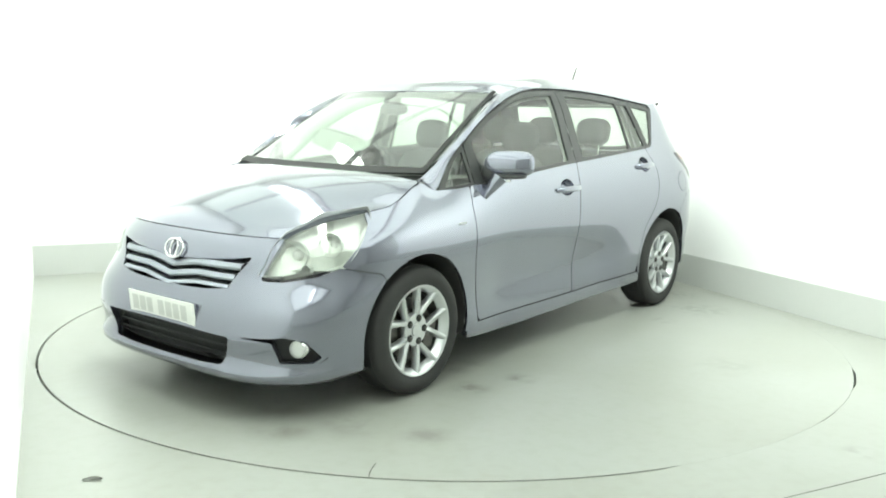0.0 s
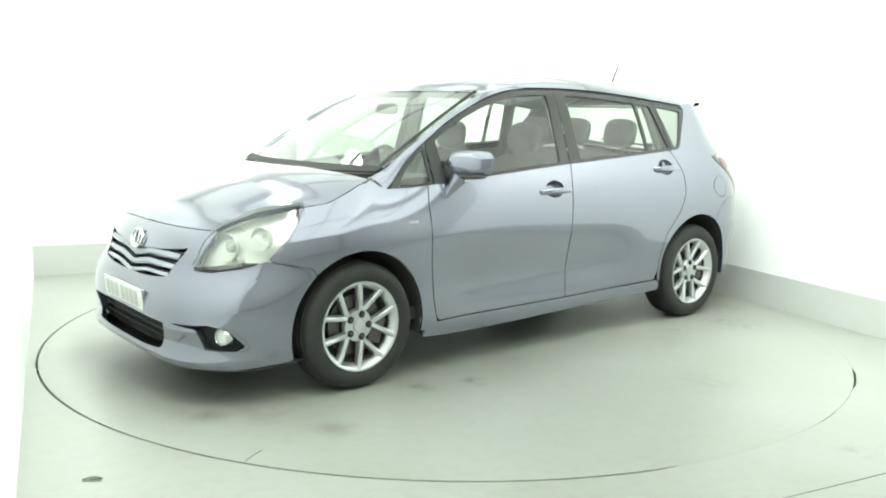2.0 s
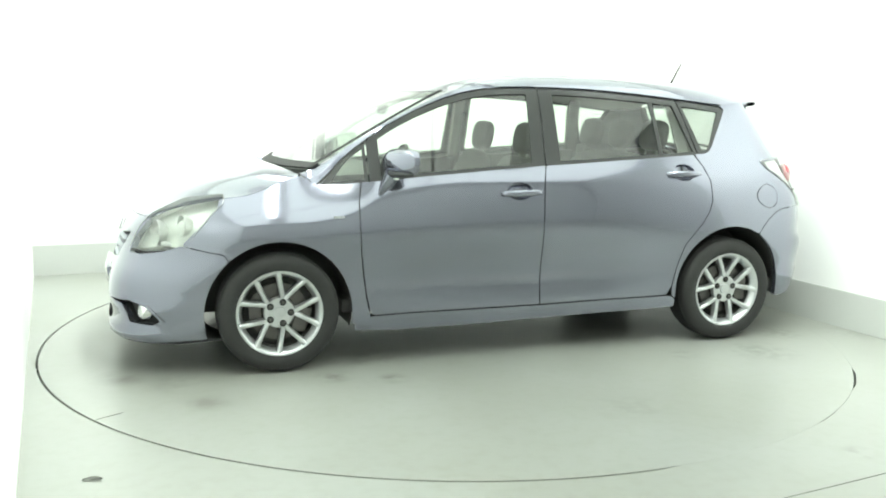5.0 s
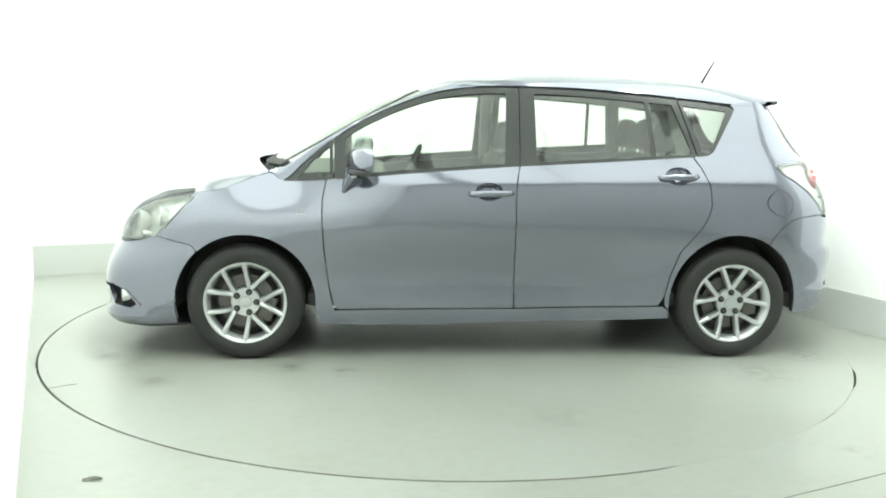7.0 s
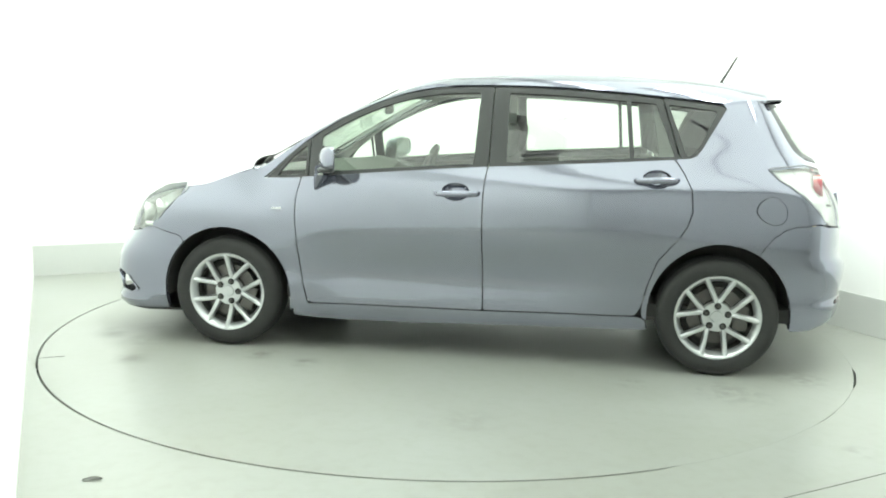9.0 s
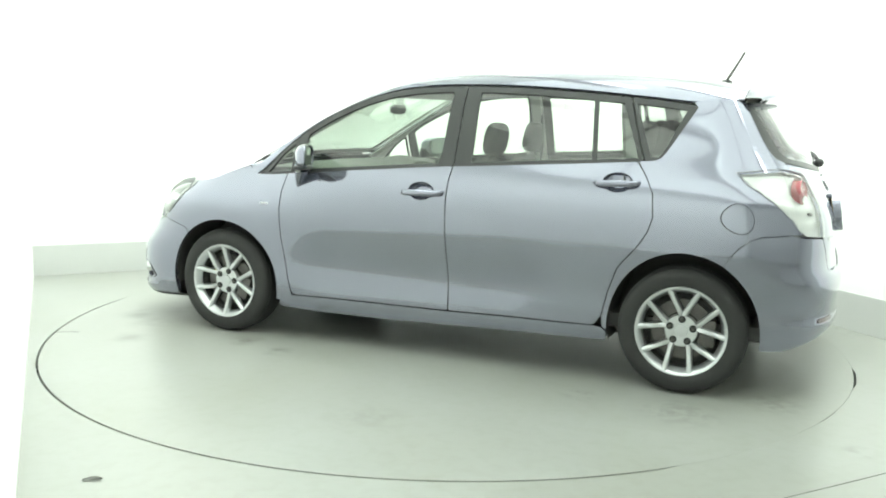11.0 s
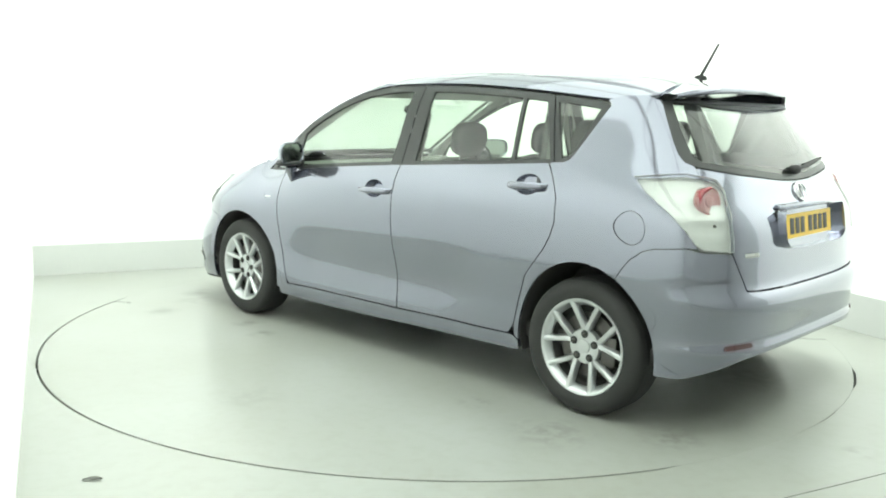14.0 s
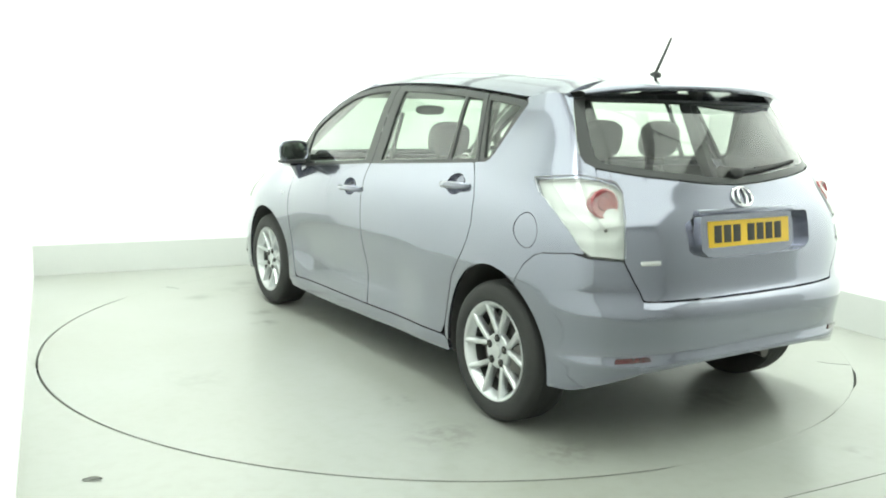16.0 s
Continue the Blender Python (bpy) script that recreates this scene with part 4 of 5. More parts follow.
def build_front(car):
    c = XF - 1
    outer = [(c, 0.8155), (-2.2, 0.8155), (-2.06, 0.8155), (-1.914, 0.8160), (-1.956, 0.723), (-1.981, 0.635), (-1.887, 0.633), (-1.744, 0.655), (-1.642, 0.690), (s_of(-1.675, 0.645), 0.645)] + arch(FRONT_AXLE, 132.3, 197, 12)
    outer += [(-1.68, 0.185), (-1.856, 0.188), (-2.125, 0.182), (c, 0.168)]
    grille = [(c, 0.690), (-2.281, 0.693), (-2.16, 0.712), (-2.038, 0.733), (-2.08, 0.66), (-2.124, 0.592), (-2.22, 0.576), (c, 0.566)]
    intake = [(c, 0.392), (-2.222, 0.388), (-2.126, 0.385), (-2.145, 0.31), (-2.165, 0.250), (-2.24, 0.243), (c, 0.240)]
    pocket = [(-2.060, 0.394), (-1.925, 0.399), (-1.838, 0.405), (-1.716, 0.384), (-1.643, 0.302), (-1.690, 0.279), (-1.875, 0.285), (-1.905, 0.380), (-2.060, 0.390)]
    holes = [mirrored(grille, c), mirrored(intake, c), pocket, [(2 * c - s, z) for s, z in pocket]]
    bumper = panel("front_bumper", mirrored(outer, c), M_PAINT, car, holes=holes, step=0.036, depth=0.03)
    back = lambda d: (lambda s, z: Vector(skin(s, z)) + Vector((d, 0, 0)))
    gr = panel("grille", mirrored(grille, c), M_BLACK, car, surf=back(0.06), depth=-0.05, label="black grille with body-coloured bars")
    # bars that follow the nose, dipped in the middle
    for z0, z1, e in ((0.668, 0.702, -2.078), (0.622, 0.652, -2.098), (0.585, 0.607, -2.125)):
        bm = bmesh.new()
        rows = []
        for k in range(41):
            s = e + (2 * c - 2 * e) * k / 40
            y = abs(skin(s, 0.65)[1]) / 0.45
            dip = -0.028 * max(0.0, 1 - y / 0.42) ** 1.2
            za, zb = z0 + dip, z1 + dip
            pa, pb = Vector(skin(s, za)), Vector(skin(s, zb))
            rows.append([bm.verts.new(v) for v in (pa + Vector((0.035, 0, 0)), pa + Vector((0.008, 0, 0.002)), (pa + pb) / 2 + Vector((-0.002, 0, -0.004)), pb + Vector((0.006, 0, -0.002)), pb + Vector((0.04, 0, 0)))])
        for k in range(40):
            for j in range(4):
                bm.faces.new((rows[k][j], rows[k][j + 1], rows[k + 1][j + 1], rows[k + 1][j]))
        part("grille_bar", bm, M_CHROME_SOFT, gr, "silver-grey grille bar")
    badge("badge", car, look(Vector(skin(c, 0.728)) + Vector((-0.012, 0, 0)), Vector(skin(c, 0.728)) + Vector((1, 0, -0.32))) @ pose(0, 0, 0.0), 0.068, 0.047)
    ik = panel("lower_grille", mirrored(intake, c), M_BLACK, car, surf=back(0.07), depth=-0.06, label="black lower air intake")
    for z in (0.285, 0.325, 0.362):
        bm = bmesh.new()
        path = [Vector(skin(-2.15 + (2 * c + 4.3) * k / 24, z)) + Vector((0.04, 0, 0)) for k in range(25)]
        tube(bm, path, 0.006, 6)
        part("grille_bar", bm, M_BLACK, ik)
    p = plate("front_number_plate", M_PLATE_W, car, M_BARS_GLARE, "white number plate, washed out by light")
    p.matrix_basis = pose(-2.262, 0, 0.452, 0, -6, 0)
    bm = bmesh.new()
    box(bm, -0.010, 0.02, -0.255, 0.255, -0.05, 0.05, 0.006)
    ob = part("plate_holder", bm, M_PAINT, car)
    ob.matrix_basis = pose(-2.248, 0, 0.452, 0, -6, 0)
    # chin
    lip = loft("chin", [[(skin(s, 0.20)[0] + dx, skin(s, 0.20)[1], z) for s in (-1.62, -1.72, -1.85, -2.0, -2.15, -2.3)] for dx, z in ((0.025, 0.180), (0.10, 0.176), (0.5, 0.19))], M_BLACK, car, 30, 6, label="black underside of the bumper", up=(0, 0, -1))
    # bonnet: ribs from the wing seam to the middle
    edge = [skin(s, z) for s, z in ((-1.912, 0.819), (-1.805, 0.877), (-1.600, 0.925))] + [skin(s_of(x, z), z) for x, z in ((-1.54, 0.947), (-1.42, 0.990), (-1.33, 1.025), (-1.262, 1.046))]
    edge = [(p[0], p[1] + 0.003, p[2] - 0.002) for p in edge]
    cen = [(-2.120, 0.819), (-2.075, 0.872), (-1.965, 0.942), (-1.80, 1.014), (-1.62, 1.064), (-1.48, 1.086), (-1.395, 1.088)]
    ribs = [[Vector(skin(s_of_y(edge[0][1] * (1 - f), 0.819), 0.819)) + Vector((0.002, 0, 0)) for f in (0, 0.12, 0.28, 0.5, 0.75, 1.0)]]
    for (ex, ey, ez), (cx, cz) in list(zip(edge, cen))[1:]:
        ribs.append([(ex, ey, ez)] + [(ex + (cx - ex) * (1 - (1 - f) ** 2.0), ey * (1 - f), ez + (cz - ez) * (1 - (1 - f) ** 2.9)) for f in (0.12, 0.28, 0.5, 0.75, 1.0)])
    loft("bonnet", ribs, M_PAINT, car, 48, 40, depth=0.005)
    # scuttle, windscreen, wipers
    loft("scuttle", [[(-1.23, -0.70, 1.015), (-1.33, -0.45, 1.02), (-1.40, 0, 1.03)], [(-1.17, -0.72, 1.068), (-1.29, -0.42, 1.060), (-1.33, 0, 1.060)]], M_BLACK, car, 24, 4, label="black plastic scuttle below the windscreen")
    ws = [[(-1.197, -0.722, 1.072), (-1.31, -0.4, 1.066), (-1.35, 0, 1.065)], [(-0.955, -0.688, 1.212), (-1.01, -0.4, 1.256), (-1.04, 0, 1.264)], [(-0.67, -0.648, 1.372), (-0.75, -0.4, 1.398), (-0.78, 0, 1.404)], [(-0.42, -0.612, 1.501), (-0.50, -0.4, 1.506), (-0.54, 0, 1.506)]]
    glass = loft("windscreen", ws, M_GLASS_FRONT, car, 28, 24, depth=0.0, label="clear raked windscreen")
    no_shadow(glass)
    loft("windscreen_seal", [[(a - 0.003, b, d + 0.010) for a, b, d in r] for r in ([ws[0], [(-1.155, -0.712, 1.098), (-1.262, -0.4, 1.097), (-1.30, 0, 1.097)]])], M_BLACK, glass, 24, 3, label="black band along the glass foot")
    for side in (1, -1):
        edge = [(-1.197, -0.722, 1.072), (-0.955, -0.688, 1.212), (-0.67, -0.648, 1.372), (-0.42, -0.612, 1.501)]
        rows = [[(x - 0.004, y * side, z + 0.010), (x - 0.012, (y + 0.011) * side, z + 0.013), (x - 0.016, (y + 0.022) * side, z + 0.015)] for x, y, z in edge]
        loft("windscreen_edge", rows, M_BLACK, glass, 4, 18, mirror=False, depth=0.0, label="black band along the side of the glass")
    for y0, y1, o in ((0.62, -0.02, 0.0), (0.02, -0.60, 0.02)):
        bm = bmesh.new()
        pt = lambda y, h: Vector((-1.35 + 0.155 * (abs(y) / 0.72) ** 2 + 0.9 * h + 0.005, y, 1.052 + h + 0.010))
        tube(bm, [pt(y0, 0.004), pt((y0 + y1) / 2, 0.014 + o), pt(y1, 0.026)], 0.008, 8, 0.005)
        tube(bm, [pt(y0 - 0.03, 0.014), pt((y0 + y1) / 2, 0.018 + o), pt(y1 - 0.02, 0.018)], 0.006, 8)
        part("wiper", bm, M_BLACK, car, "black windscreen wiper")
    bm = bmesh.new()
    blob(bm, (0.03, 0.22, 0.065), pose(-0.62, 0, 1.40, 0, 10, 0), 3)
    part("rear_view_mirror", bm, M_BLACK, car, "black interior mirror")


def build_roof(car):
    st = [(-0.42, -0.612, 1.503, -0.54, 1.510), (-0.24, -0.645, 1.533, -0.26, 1.592), (0.10, None, 1.545, 0.10, 1.630), (0.45, None, 1.541, 0.45, 1.638), (0.80, None, 1.520, 0.80, 1.630), (1.15, None, 1.488, 1.15, 1.610), (1.40, None, 1.466, 1.42, 1.586), (1.60, -0.660, 1.482, 1.66, 1.550)]
    ribs = []
    for x, y, z, cx, cz in st:
        y = skin(x, z)[1] if y is None else y
        ribs.append([(x, y, z)] + [(x + (cx - x) * f, y * (1 - f), z + (cz - z) * (1 - (1 - f) ** 5.5)) for f in (0.05, 0.12, 0.22, 0.38, 0.65, 1.0)])
    loft("roof", ribs, M_PAINT, car, 48, 50, depth=0.012)
    loft("headliner", [[(a, b * 0.97, d - 0.04) for a, b, d in r] for r in ribs], M_LINER, car, 24, 24, depth=0.0, label="pale cloth headliner", up=(0, 0, -1))
    # spoiler lip over the rear window
    e = [[(1.585, -0.652, 1.484), (1.62, -0.45, 1.543), (1.645, -0.2, 1.550), (1.655, 0, 1.551)], [(1.66, -0.648, 1.488), (1.72, -0.45, 1.526), (1.745, -0.2, 1.535), (1.75, 0, 1.537)], [(1.682, -0.640, 1.480), (1.755, -0.45, 1.507), (1.785, -0.2, 1.518), (1.79, 0, 1.520)], [(1.670, -0.635, 1.466), (1.745, -0.45, 1.490), (1.77, -0.2, 1.499), (1.775, 0, 1.501)]]
    sp = loft("spoiler", e, M_PAINT, car, 36, 12, depth=0.0)
    loft("spoiler_underside", [e[3], [(1.60, -0.64, 1.455), (1.66, -0.45, 1.478), (1.69, -0.2, 1.487), (1.695, 0, 1.489)], [(1.56, -0.62, 1.44), (1.60, -0.4, 1.46), (1.61, 0, 1.462)]], M_PAINT, sp, 36, 6, depth=0.0, up=(0.3, 0, -1))
    bm = bmesh.new()
    blob(bm, (0.075, 0.032, 0.046), pose(1.445, 0, 1.577), 2.3)
    base = part("aerial", bm, M_BLACK, car, "short black roof aerial")
    bm = bmesh.new()
    tube(bm, [(1.445, 0, 1.59), (1.49, 0, 1.670), (1.535, 0, 1.752)], 0.0085, 8, 0.0055)
    part("rod", bm, M_BLACK, base)


def build_rear(car):
    c = XR + 1
    outer = arch(REAR_AXLE, -8, 60.1, 12) + [(s_of(1.605, 0.719), 0.719), (1.512, 0.769), (1.554, 0.812), (1.60, 0.828), (1.77, 0.841), (1.866, 0.825), (1.932, 0.823), (2.052, 0.817), (2.140, 0.686), (2.150, 0.650), (2.26, 0.645), (c, 0.640)]
    outer += [(c, 0.386), (2.3, 0.378), (2.12, 0.360), (1.93, 0.314), (1.74, 0.270)]
    half = outer[:len(outer) - 6] + [outer[-6]]
    poly = half + [(2 * c - s, z) for s, z in half[::-1][1:]] + [(2 * c - s, z) for s, z in outer[:-6:-1]] + outer[-4:]
    panel("rear_bumper", poly, M_PAINT, car, step=0.036, depth=0.03)
    for side in (1, -1):
        panel("rear_reflector", [(1.975, 0.404), (2.165, 0.410), (2.155, 0.431), (1.985, 0.426)], M_RED_DARK, car, side=side, offset=0.006, depth=0.008, label="dark red bumper reflector")
    loft("bumper_step", [[(skin(s, 0.645)[0] - dx, skin(s, 0.645)[1], z) for s in (2.146, 2.2, 2.28, 2.36, 2.45)] for dx, z in ((0.0, 0.642), (0.05, 0.650), (0.12, 0.65))], M_PAINT, car, 30, 4, depth=0.0)
    loft("rear_valance", [[(skin(s, z)[0] - dx, (skin(s, z)[1] + 0.01) * f, z + d) for s, z in ((1.80, 0.300), (1.92, 0.325), (2.14, 0.376), (2.3, 0.392), (2.45, 0.398))] for dx, f, d in ((0.030, 0.98, 0.006), (0.09, 0.94, 0.004), (0.45, 0.84, -0.06))], M_BLACK, car, 30, 6, label="black underside of the rear bumper", up=(0, 0, -1))
    # tailgate
    gl = [(1.759, 1.462), (1.786, 1.282), (1.803, 1.222), (1.833, 1.192), (1.897, 1.176), (2.11, 1.150), (2.309, 1.128), (c, 1.104)]
    gate = [(1.894, 1.170), (1.912, 1.128), (1.998, 1.112), (2.050, 1.078), (2.060, 0.965), (2.058, 0.820), (2.146, 0.688), (2.155, 0.658), (2.26, 0.653), (c, 0.648), (c, 1.098), (2.309, 1.122), (2.11, 1.144)]
    full = gate[:10] + [(2 * c - s, z) for s, z in gate[8::-1]] + [(2 * c - s, z) for s, z in gate[:10:-1]] + gate[10:]
    rec = [(2.350, 0.984), (2.356, 0.845), (2.372, 0.820), (2.40, 0.808), (c, 0.806), (c, 0.984)]
    hole = rec[:5] + [(2 * c - s, z) for s, z in rec[3::-1]]
    tg = panel("tailgate", full, M_PAINT, car, holes=[hole], step=0.036)
    flat = lambda s, z: Vector((skin(c, 0.9)[0] - 0.020 + (0.99 - z) * 0.16, skin(s, z)[1], z))
    panel("plate_recess", hole, M_PAINT, tg, surf=flat, depth=-0.04)
    win = gl + [(2 * c - s, z) for s, z in gl[-2::-1]]
    clear = [(1.845, 1.452), (1.862, 1.30), (1.888, 1.222), (1.94, 1.196), (2.12, 1.176), (2.309, 1.155), (c, 1.131)]
    clear = clear + [(2 * c - s, z) for s, z in clear[-2::-1]]
    rw = panel("rear_window", win, M_TRIM, tg, holes=[clear], step=0.036, label="black-edged tinted rear window")
    no_shadow(panel("rear_glass", clear, M_GLASS_DARK, rw, step=0.036, offset=-0.002, depth=0.002, label="tinted rear glass"))
    p = plate("rear_number_plate", M_PLATE_Y, tg, M_BARS, "yellow number plate with dark characters as bars")
    p.matrix_basis = pose(2.051, 0, 0.905, 0, 0, 180) @ pose(0, 0, 0, 0, 7, 0)
    bm = bmesh.new()
    box(bm, 1.985, 2.040, -0.31, 0.31, 0.984, 1.008, 0.008)
    part("tailgate_handle", bm, M_PAINT, tg)
    e = Vector(skin(c, 1.052))
    badge("badge", tg, look(e + Vector((0.008, 0, 0)), e + Vector((-1, 0, -0.5))), 0.062, 0.044)
    bm = bmesh.new()
    for k in range(4):
        q = skin(2.15 + 0.022 * k, 0.808)
        box(bm, -0.003, 0.003, -0.011, 0.011, -0.010, 0.010, 0.002, pose(q[0] + 0.002, q[1], q[2], 0, 0, -38 + 4 * k))
    part("model_badge", bm, M_CHROME, tg, "small chrome lettering shown as bars")
    g = lambda s, z: Vector(skin(s, z)) + Vector((0.016, 0, 0.004))
    bm = bmesh.new()
    tube(bm, [g(c, 1.150), g(2.50, 1.158), g(2.60, 1.178), g(2.72, 1.192)], 0.010, 8, 0.006)
    tube(bm, [g(2.49, 1.165) + Vector((-0.008, 0, 0)), g(2.72, 1.187) + Vector((-0.008, 0, 0))], 0.007, 8)
    blob(bm, (0.05, 0.07, 0.045), Matrix.Translation(g(c, 1.148)), 2.4)
    part("rear_wiper", bm, M_BLACK, tg, "black rear wiper")
    bm = bmesh.new()
    tube(bm, [(1.75, 0.42, 0.27), (1.80, 0.42, 0.272), (1.86, 0.42, 0.268)], 0.028, 14)
    part("exhaust", bm, M_STEEL, car, "steel exhaust tail pipe")


def build_inside(car):
    # closed floor pan and bulkheads
    bm = bmesh.new()
    box(bm, -1.05, 1.9, -0.80, 0.80, 0.29, 0.37, 0.02)
    box(bm, -2.0, -1.0, -0.54, 0.54, 0.27, 0.75, 0.03)
    box(bm, 1.0, 1.95, -0.54, 0.54, 0.31, 0.60, 0.03)
    part("underbody", bm, M_UNDER, car, "black floor pan")
    bm = bmesh.new()
    for a in ((-0.3, 0.12), (0.1, 0.5), (0.55, 1.0)):
        box(bm, a[0], a[1], -0.45, -0.28, 0.17, 0.25, 0.02)
    tube(bm, [(-1.0, 0.15, 0.22), (0.2, 0.18, 0.21), (1.1, 0.25, 0.22), (1.75, 0.42, 0.27)], 0.03, 10)
    for s in (-1, 1):
        tube(bm, [(REAR_AXLE, 0, 0.30), (REAR_AXLE, 0.74 * s, 0.32)], 0.035, 10)
        tube(bm, [(FRONT_AXLE, 0, 0.30), (FRONT_AXLE, 0.74 * s, 0.32)], 0.03, 10)
        tube(bm, [(0.85, 0.62 * s, 0.26), (REAR_AXLE, 0.66 * s, 0.28)], 0.03, 8)
    part("running_gear", bm, M_STEEL, car, "grimy exhaust, axles and pipes below the floor")
    bm = bmesh.new()
    rows = []
    for y in [-0.74 + 1.48 * k / 20 for k in range(21)]:
        f = 1 - (abs(y) / 0.74) ** 2
        hump = 0.035 * math.exp(-(((y - 0.36) / 0.2) ** 2))
        rows.append([bm.verts.new(v) for v in ((-1.15 - 0.13 * f, y, 1.035), (-0.95 - 0.08 * f, y, 1.045), (-0.74 - 0.05 * f, y, 1.045 + hump), (-0.62, y, 1.01 + hump), (-0.58, y, 0.93), (-0.66, y, 0.72), (-0.9, y, 0.55))])
    for i in range(20):
        for j in range(6):
            bm.faces.new((rows[i][j], rows[i + 1][j], rows[i + 1][j + 1], rows[i][j + 1]))
    part("dashboard", bm, M_DASH, car, "grey plastic dashboard")
    bm = bmesh.new()
    tube(bm, [(0.185 * math.cos(2 * math.pi * k / 36), 0.185 * math.sin(2 * math.pi * k / 36), 0) for k in range(37)], 0.015, 10)
    for a in (0, 180, 270):
        box(bm, 0.02, 0.18, -0.018, 0.018, -0.01, 0.01, 0.004, pose(0, 0, -0.01, 0, 0, a))
    blob(bm, (0.15, 0.13, 0.05), Matrix.Translation((0, 0, -0.01)), 2.6)
    sw = part("steering_wheel", bm, M_BLACK, car, "black steering wheel on the right-hand side")
    sw.matrix_basis = pose(-0.44, 0.36, 0.985, 0, -66, 0) @ pose(0, 0, 0, 0, 0, 90)
    for y in (-0.37, 0.37):
        seat(car, -0.22, y, 0.50, 0.50, rest=(0.0,))
    seat(car, 0.66, 0, 0.53, 1.30, "rear_seat", rest=(-0.42, 0.0, 0.42), lean=-20, high=0.60)
    bm = bmesh.new()
    box(bm, 1.15, 1.9, -0.68, 0.68, 0.72, 0.76, 0.02)
    part("load_floor", bm, M_DASH, car, "grey load floor")
    for side in (1, -1):
        panel("load_side_lining", [(1.20, 0.82), (1.8, 0.82), (1.8, 1.12), (1.23, 1.155), (1.20, 1.14)], M_DASH, car, side=side, offset=-0.07, depth=0.01, label="grey side lining")
        for x0, x1, w in ((0.135, 0.125, 0.085), (1.11, 1.04, 0.10)):
            bm = bmesh.new()
            rows = []
            for k in range(9):
                f = k / 8
                x = x0 + (x1 - x0) * f
                z = 1.05 + 0.45 * f
                y = skin(x, z)[1] + 0.055
                rows.append([bm.verts.new((x + d * w / 2, (y + o) * side, z)) for d, o in ((-1, -0.02), (-0.8, 0.01), (0.8, 0.01), (1, -0.02))])
            for k in range(8):
                for j in range(3):
                    bm.faces.new((rows[k][j], rows[k][j + 1], rows[k + 1][j + 1], rows[k + 1][j]))
            part("pillar_lining", bm, M_LINER if x0 < 1 else M_DASH, car, "grey inner pillar lining")
        bm = bmesh.new()
        tube(bm, [(0.17, side * -0.66, 1.38), (0.16, side * -0.72, 1.15), (0.10, side * -0.74, 0.8)], 0.012, 6)
        part("seat_belt", bm, M_BLACK, car, "dark seat belt")


M_CHROME_SOFT = plain("satin silver", (0.36, 0.385, 0.43), 0.28, 0.85, var=0.04)


def build_car():
    car = tagged(new("car"), "blue-grey metallic compact people carrier parked on the turntable", "car")
    for side in (1, -1):
        build_side(car, side)
    build_front(car)
    build_roof(car)
    build_rear(car)
    build_inside(car)
    wheel = build_wheel()
    wheel.parent = car
    wheel.matrix_basis = pose(FRONT_AXLE, -0.770, 0.3235)
    for x, y, t in ((REAR_AXLE, -0.770, 0), (FRONT_AXLE, 0.770, 180), (REAR_AXLE, 0.770, 180)):
        copy_thing(wheel, pose(x, y, 0.3235, 0, 0, t) @ pose(0, 0, 0, 0, 2 if x > 0 else 0, 0))
    wheel.matrix_basis = pose(FRONT_AXLE, -0.770, 0.3235, 0, 18, 0)
    return car


car = build_car()


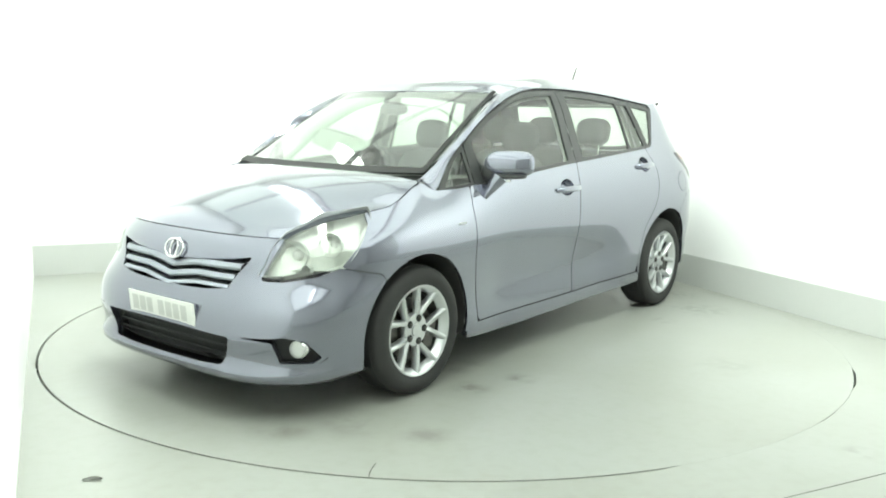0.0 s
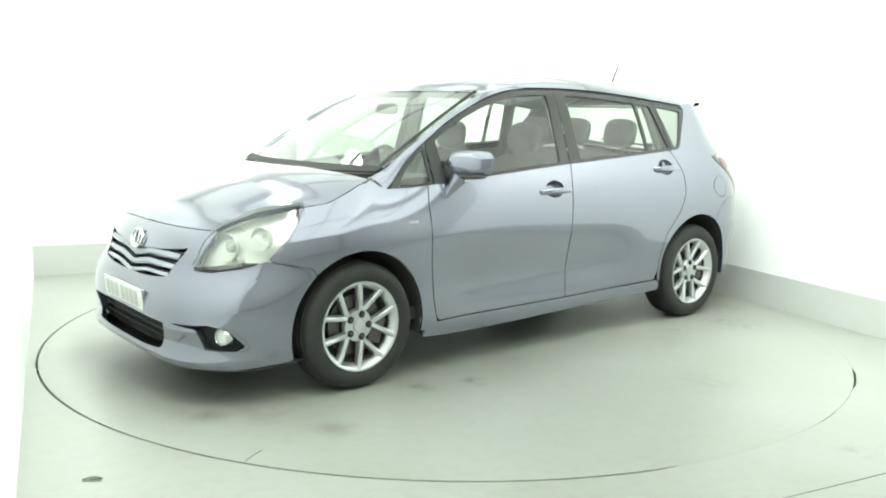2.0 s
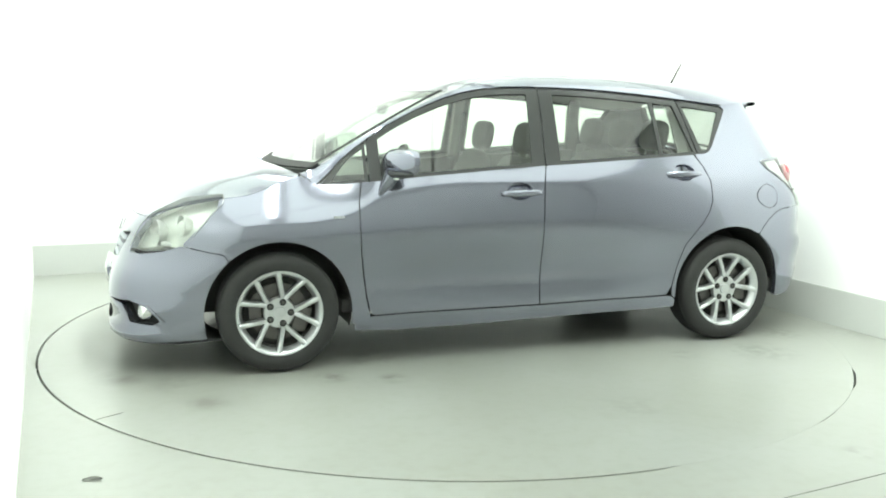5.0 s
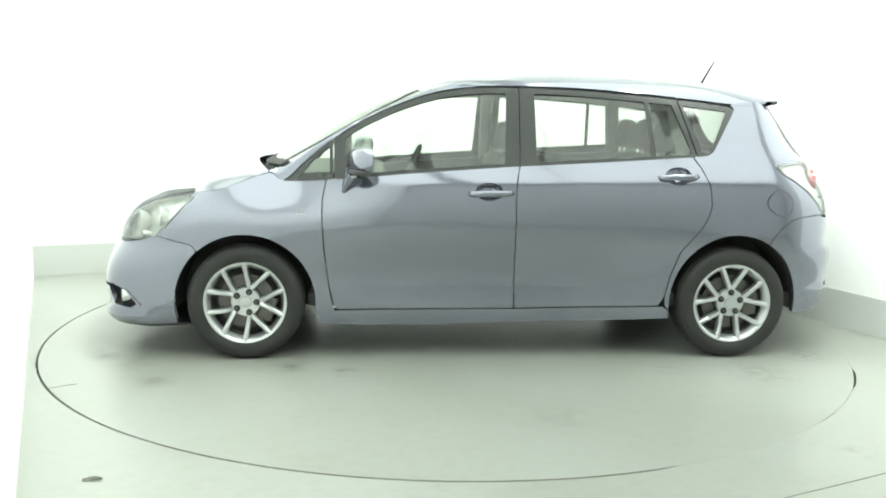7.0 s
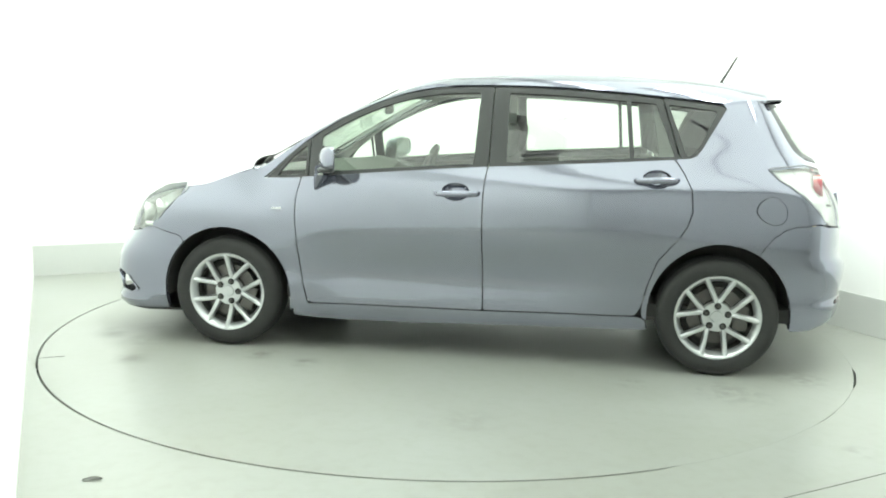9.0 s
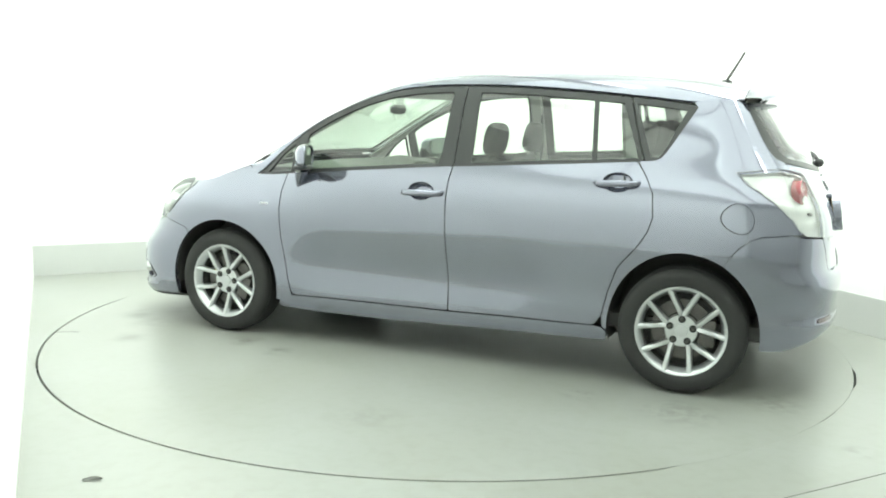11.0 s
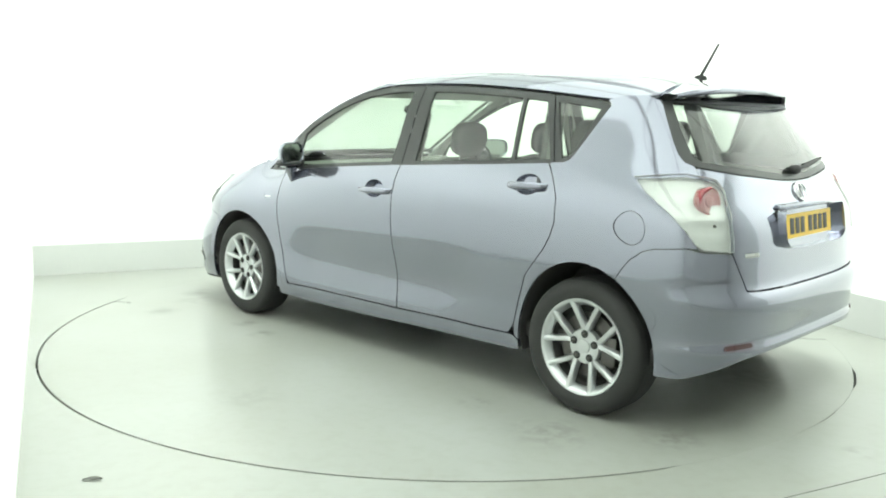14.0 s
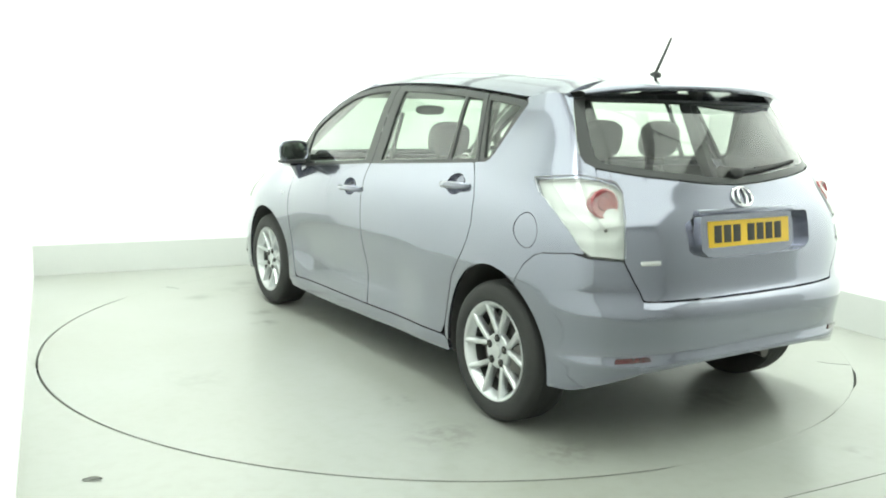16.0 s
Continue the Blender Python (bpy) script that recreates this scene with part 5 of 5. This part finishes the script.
# ---- marks on the floor ----
def floor_line(name, a, b, w, label, mat, bow=0.0):
    """A thin joint or scratch lying on the floor from a to b."""
    bm = bmesh.new()
    a, b = Vector((*a, 0)), Vector((*b, 0))
    n = (b - a).cross(Vector((0, 0, 1))).normalized()
    rows = []
    for k in range(13):
        f = k / 12
        p = a.lerp(b, f) + n * bow * math.sin(math.pi * f)
        t = w * (0.35 + 0.65 * abs(math.sin(2.1 + 9 * f)))
        rows.append([bm.verts.new(p + n * t * s / 2 + Vector((0, 0, z))) for s, z in ((-1, 0.0005), (0, 0.0022), (1, 0.0005))])
    for k in range(12):
        for j in range(2):
            bm.faces.new((rows[k][j], rows[k][j + 1], rows[k + 1][j + 1], rows[k + 1][j]))
    return tagged(part(name, bm, mat, None), label, "floor mark", kind="structure")


M_JOINT = plain("dark grimy joint", (0.07, 0.072, 0.062), 0.6, var=0.3, scale=30)
floor_line("trim_floor_joint", (1.20, -2.56), (2.45, -1.93), 0.007, "thin dark joint between sheets of floor vinyl", M_JOINT)


def floor_scrap(x, y, turn, size):
    """A curled scrap of dark tape."""
    bm = bmesh.new()
    rows = []
    for k in range(9):
        f = k / 8
        c = Vector((size * (f - 0.5), 0.25 * size * math.sin(3.4 * f), 0.003 + 0.012 * (f - 0.4) ** 2))
        w = size * (0.10 + 0.10 * math.sin(math.pi * f))
        rows.append([bm.verts.new(c + Vector((0, w * s, 0.003 * abs(s)))) for s in (-1, -0.3, 0.4, 1)])
    for k in range(8):
        for j in range(3):
            bm.faces.new((rows[k][j], rows[k][j + 1], rows[k + 1][j + 1], rows[k + 1][j]))
    ob = tagged(part("floor_scrap", bm, M_JOINT, None), "small curled dark scrap lying on the vinyl floor", "debris")
    ob.matrix_world = pose(x, y, 0, 0, 0, turn)
    return ob


floor_scrap(-1.312, -2.507, 12, 0.075)
for ang, r0, r1 in ((-148.7, 2.30, 2.432), (40.0, 2.26, 2.43)):
    u = Vector((math.cos(radians(ang)), math.sin(radians(ang))))
    seam = floor_line("seam", tuple(u * r0), tuple(u * r1), 0.005, "thin dark joint in the turntable top", M_JOINT, 0.006)
    seam.parent = turntable
    for key in ("kind", "category"):
        del seam[key]


# ---- what turns ----
def motions():
    walk(turntable, [(t, pose(0, 0, 0, 0, 0, a)) for t, a in TURN])
    walk(car, [(t, pose(0, 0, 0, 0, 0, a) @ pose(CAR_X, CAR_Y, 0)) for t, a in TURN])


motions()
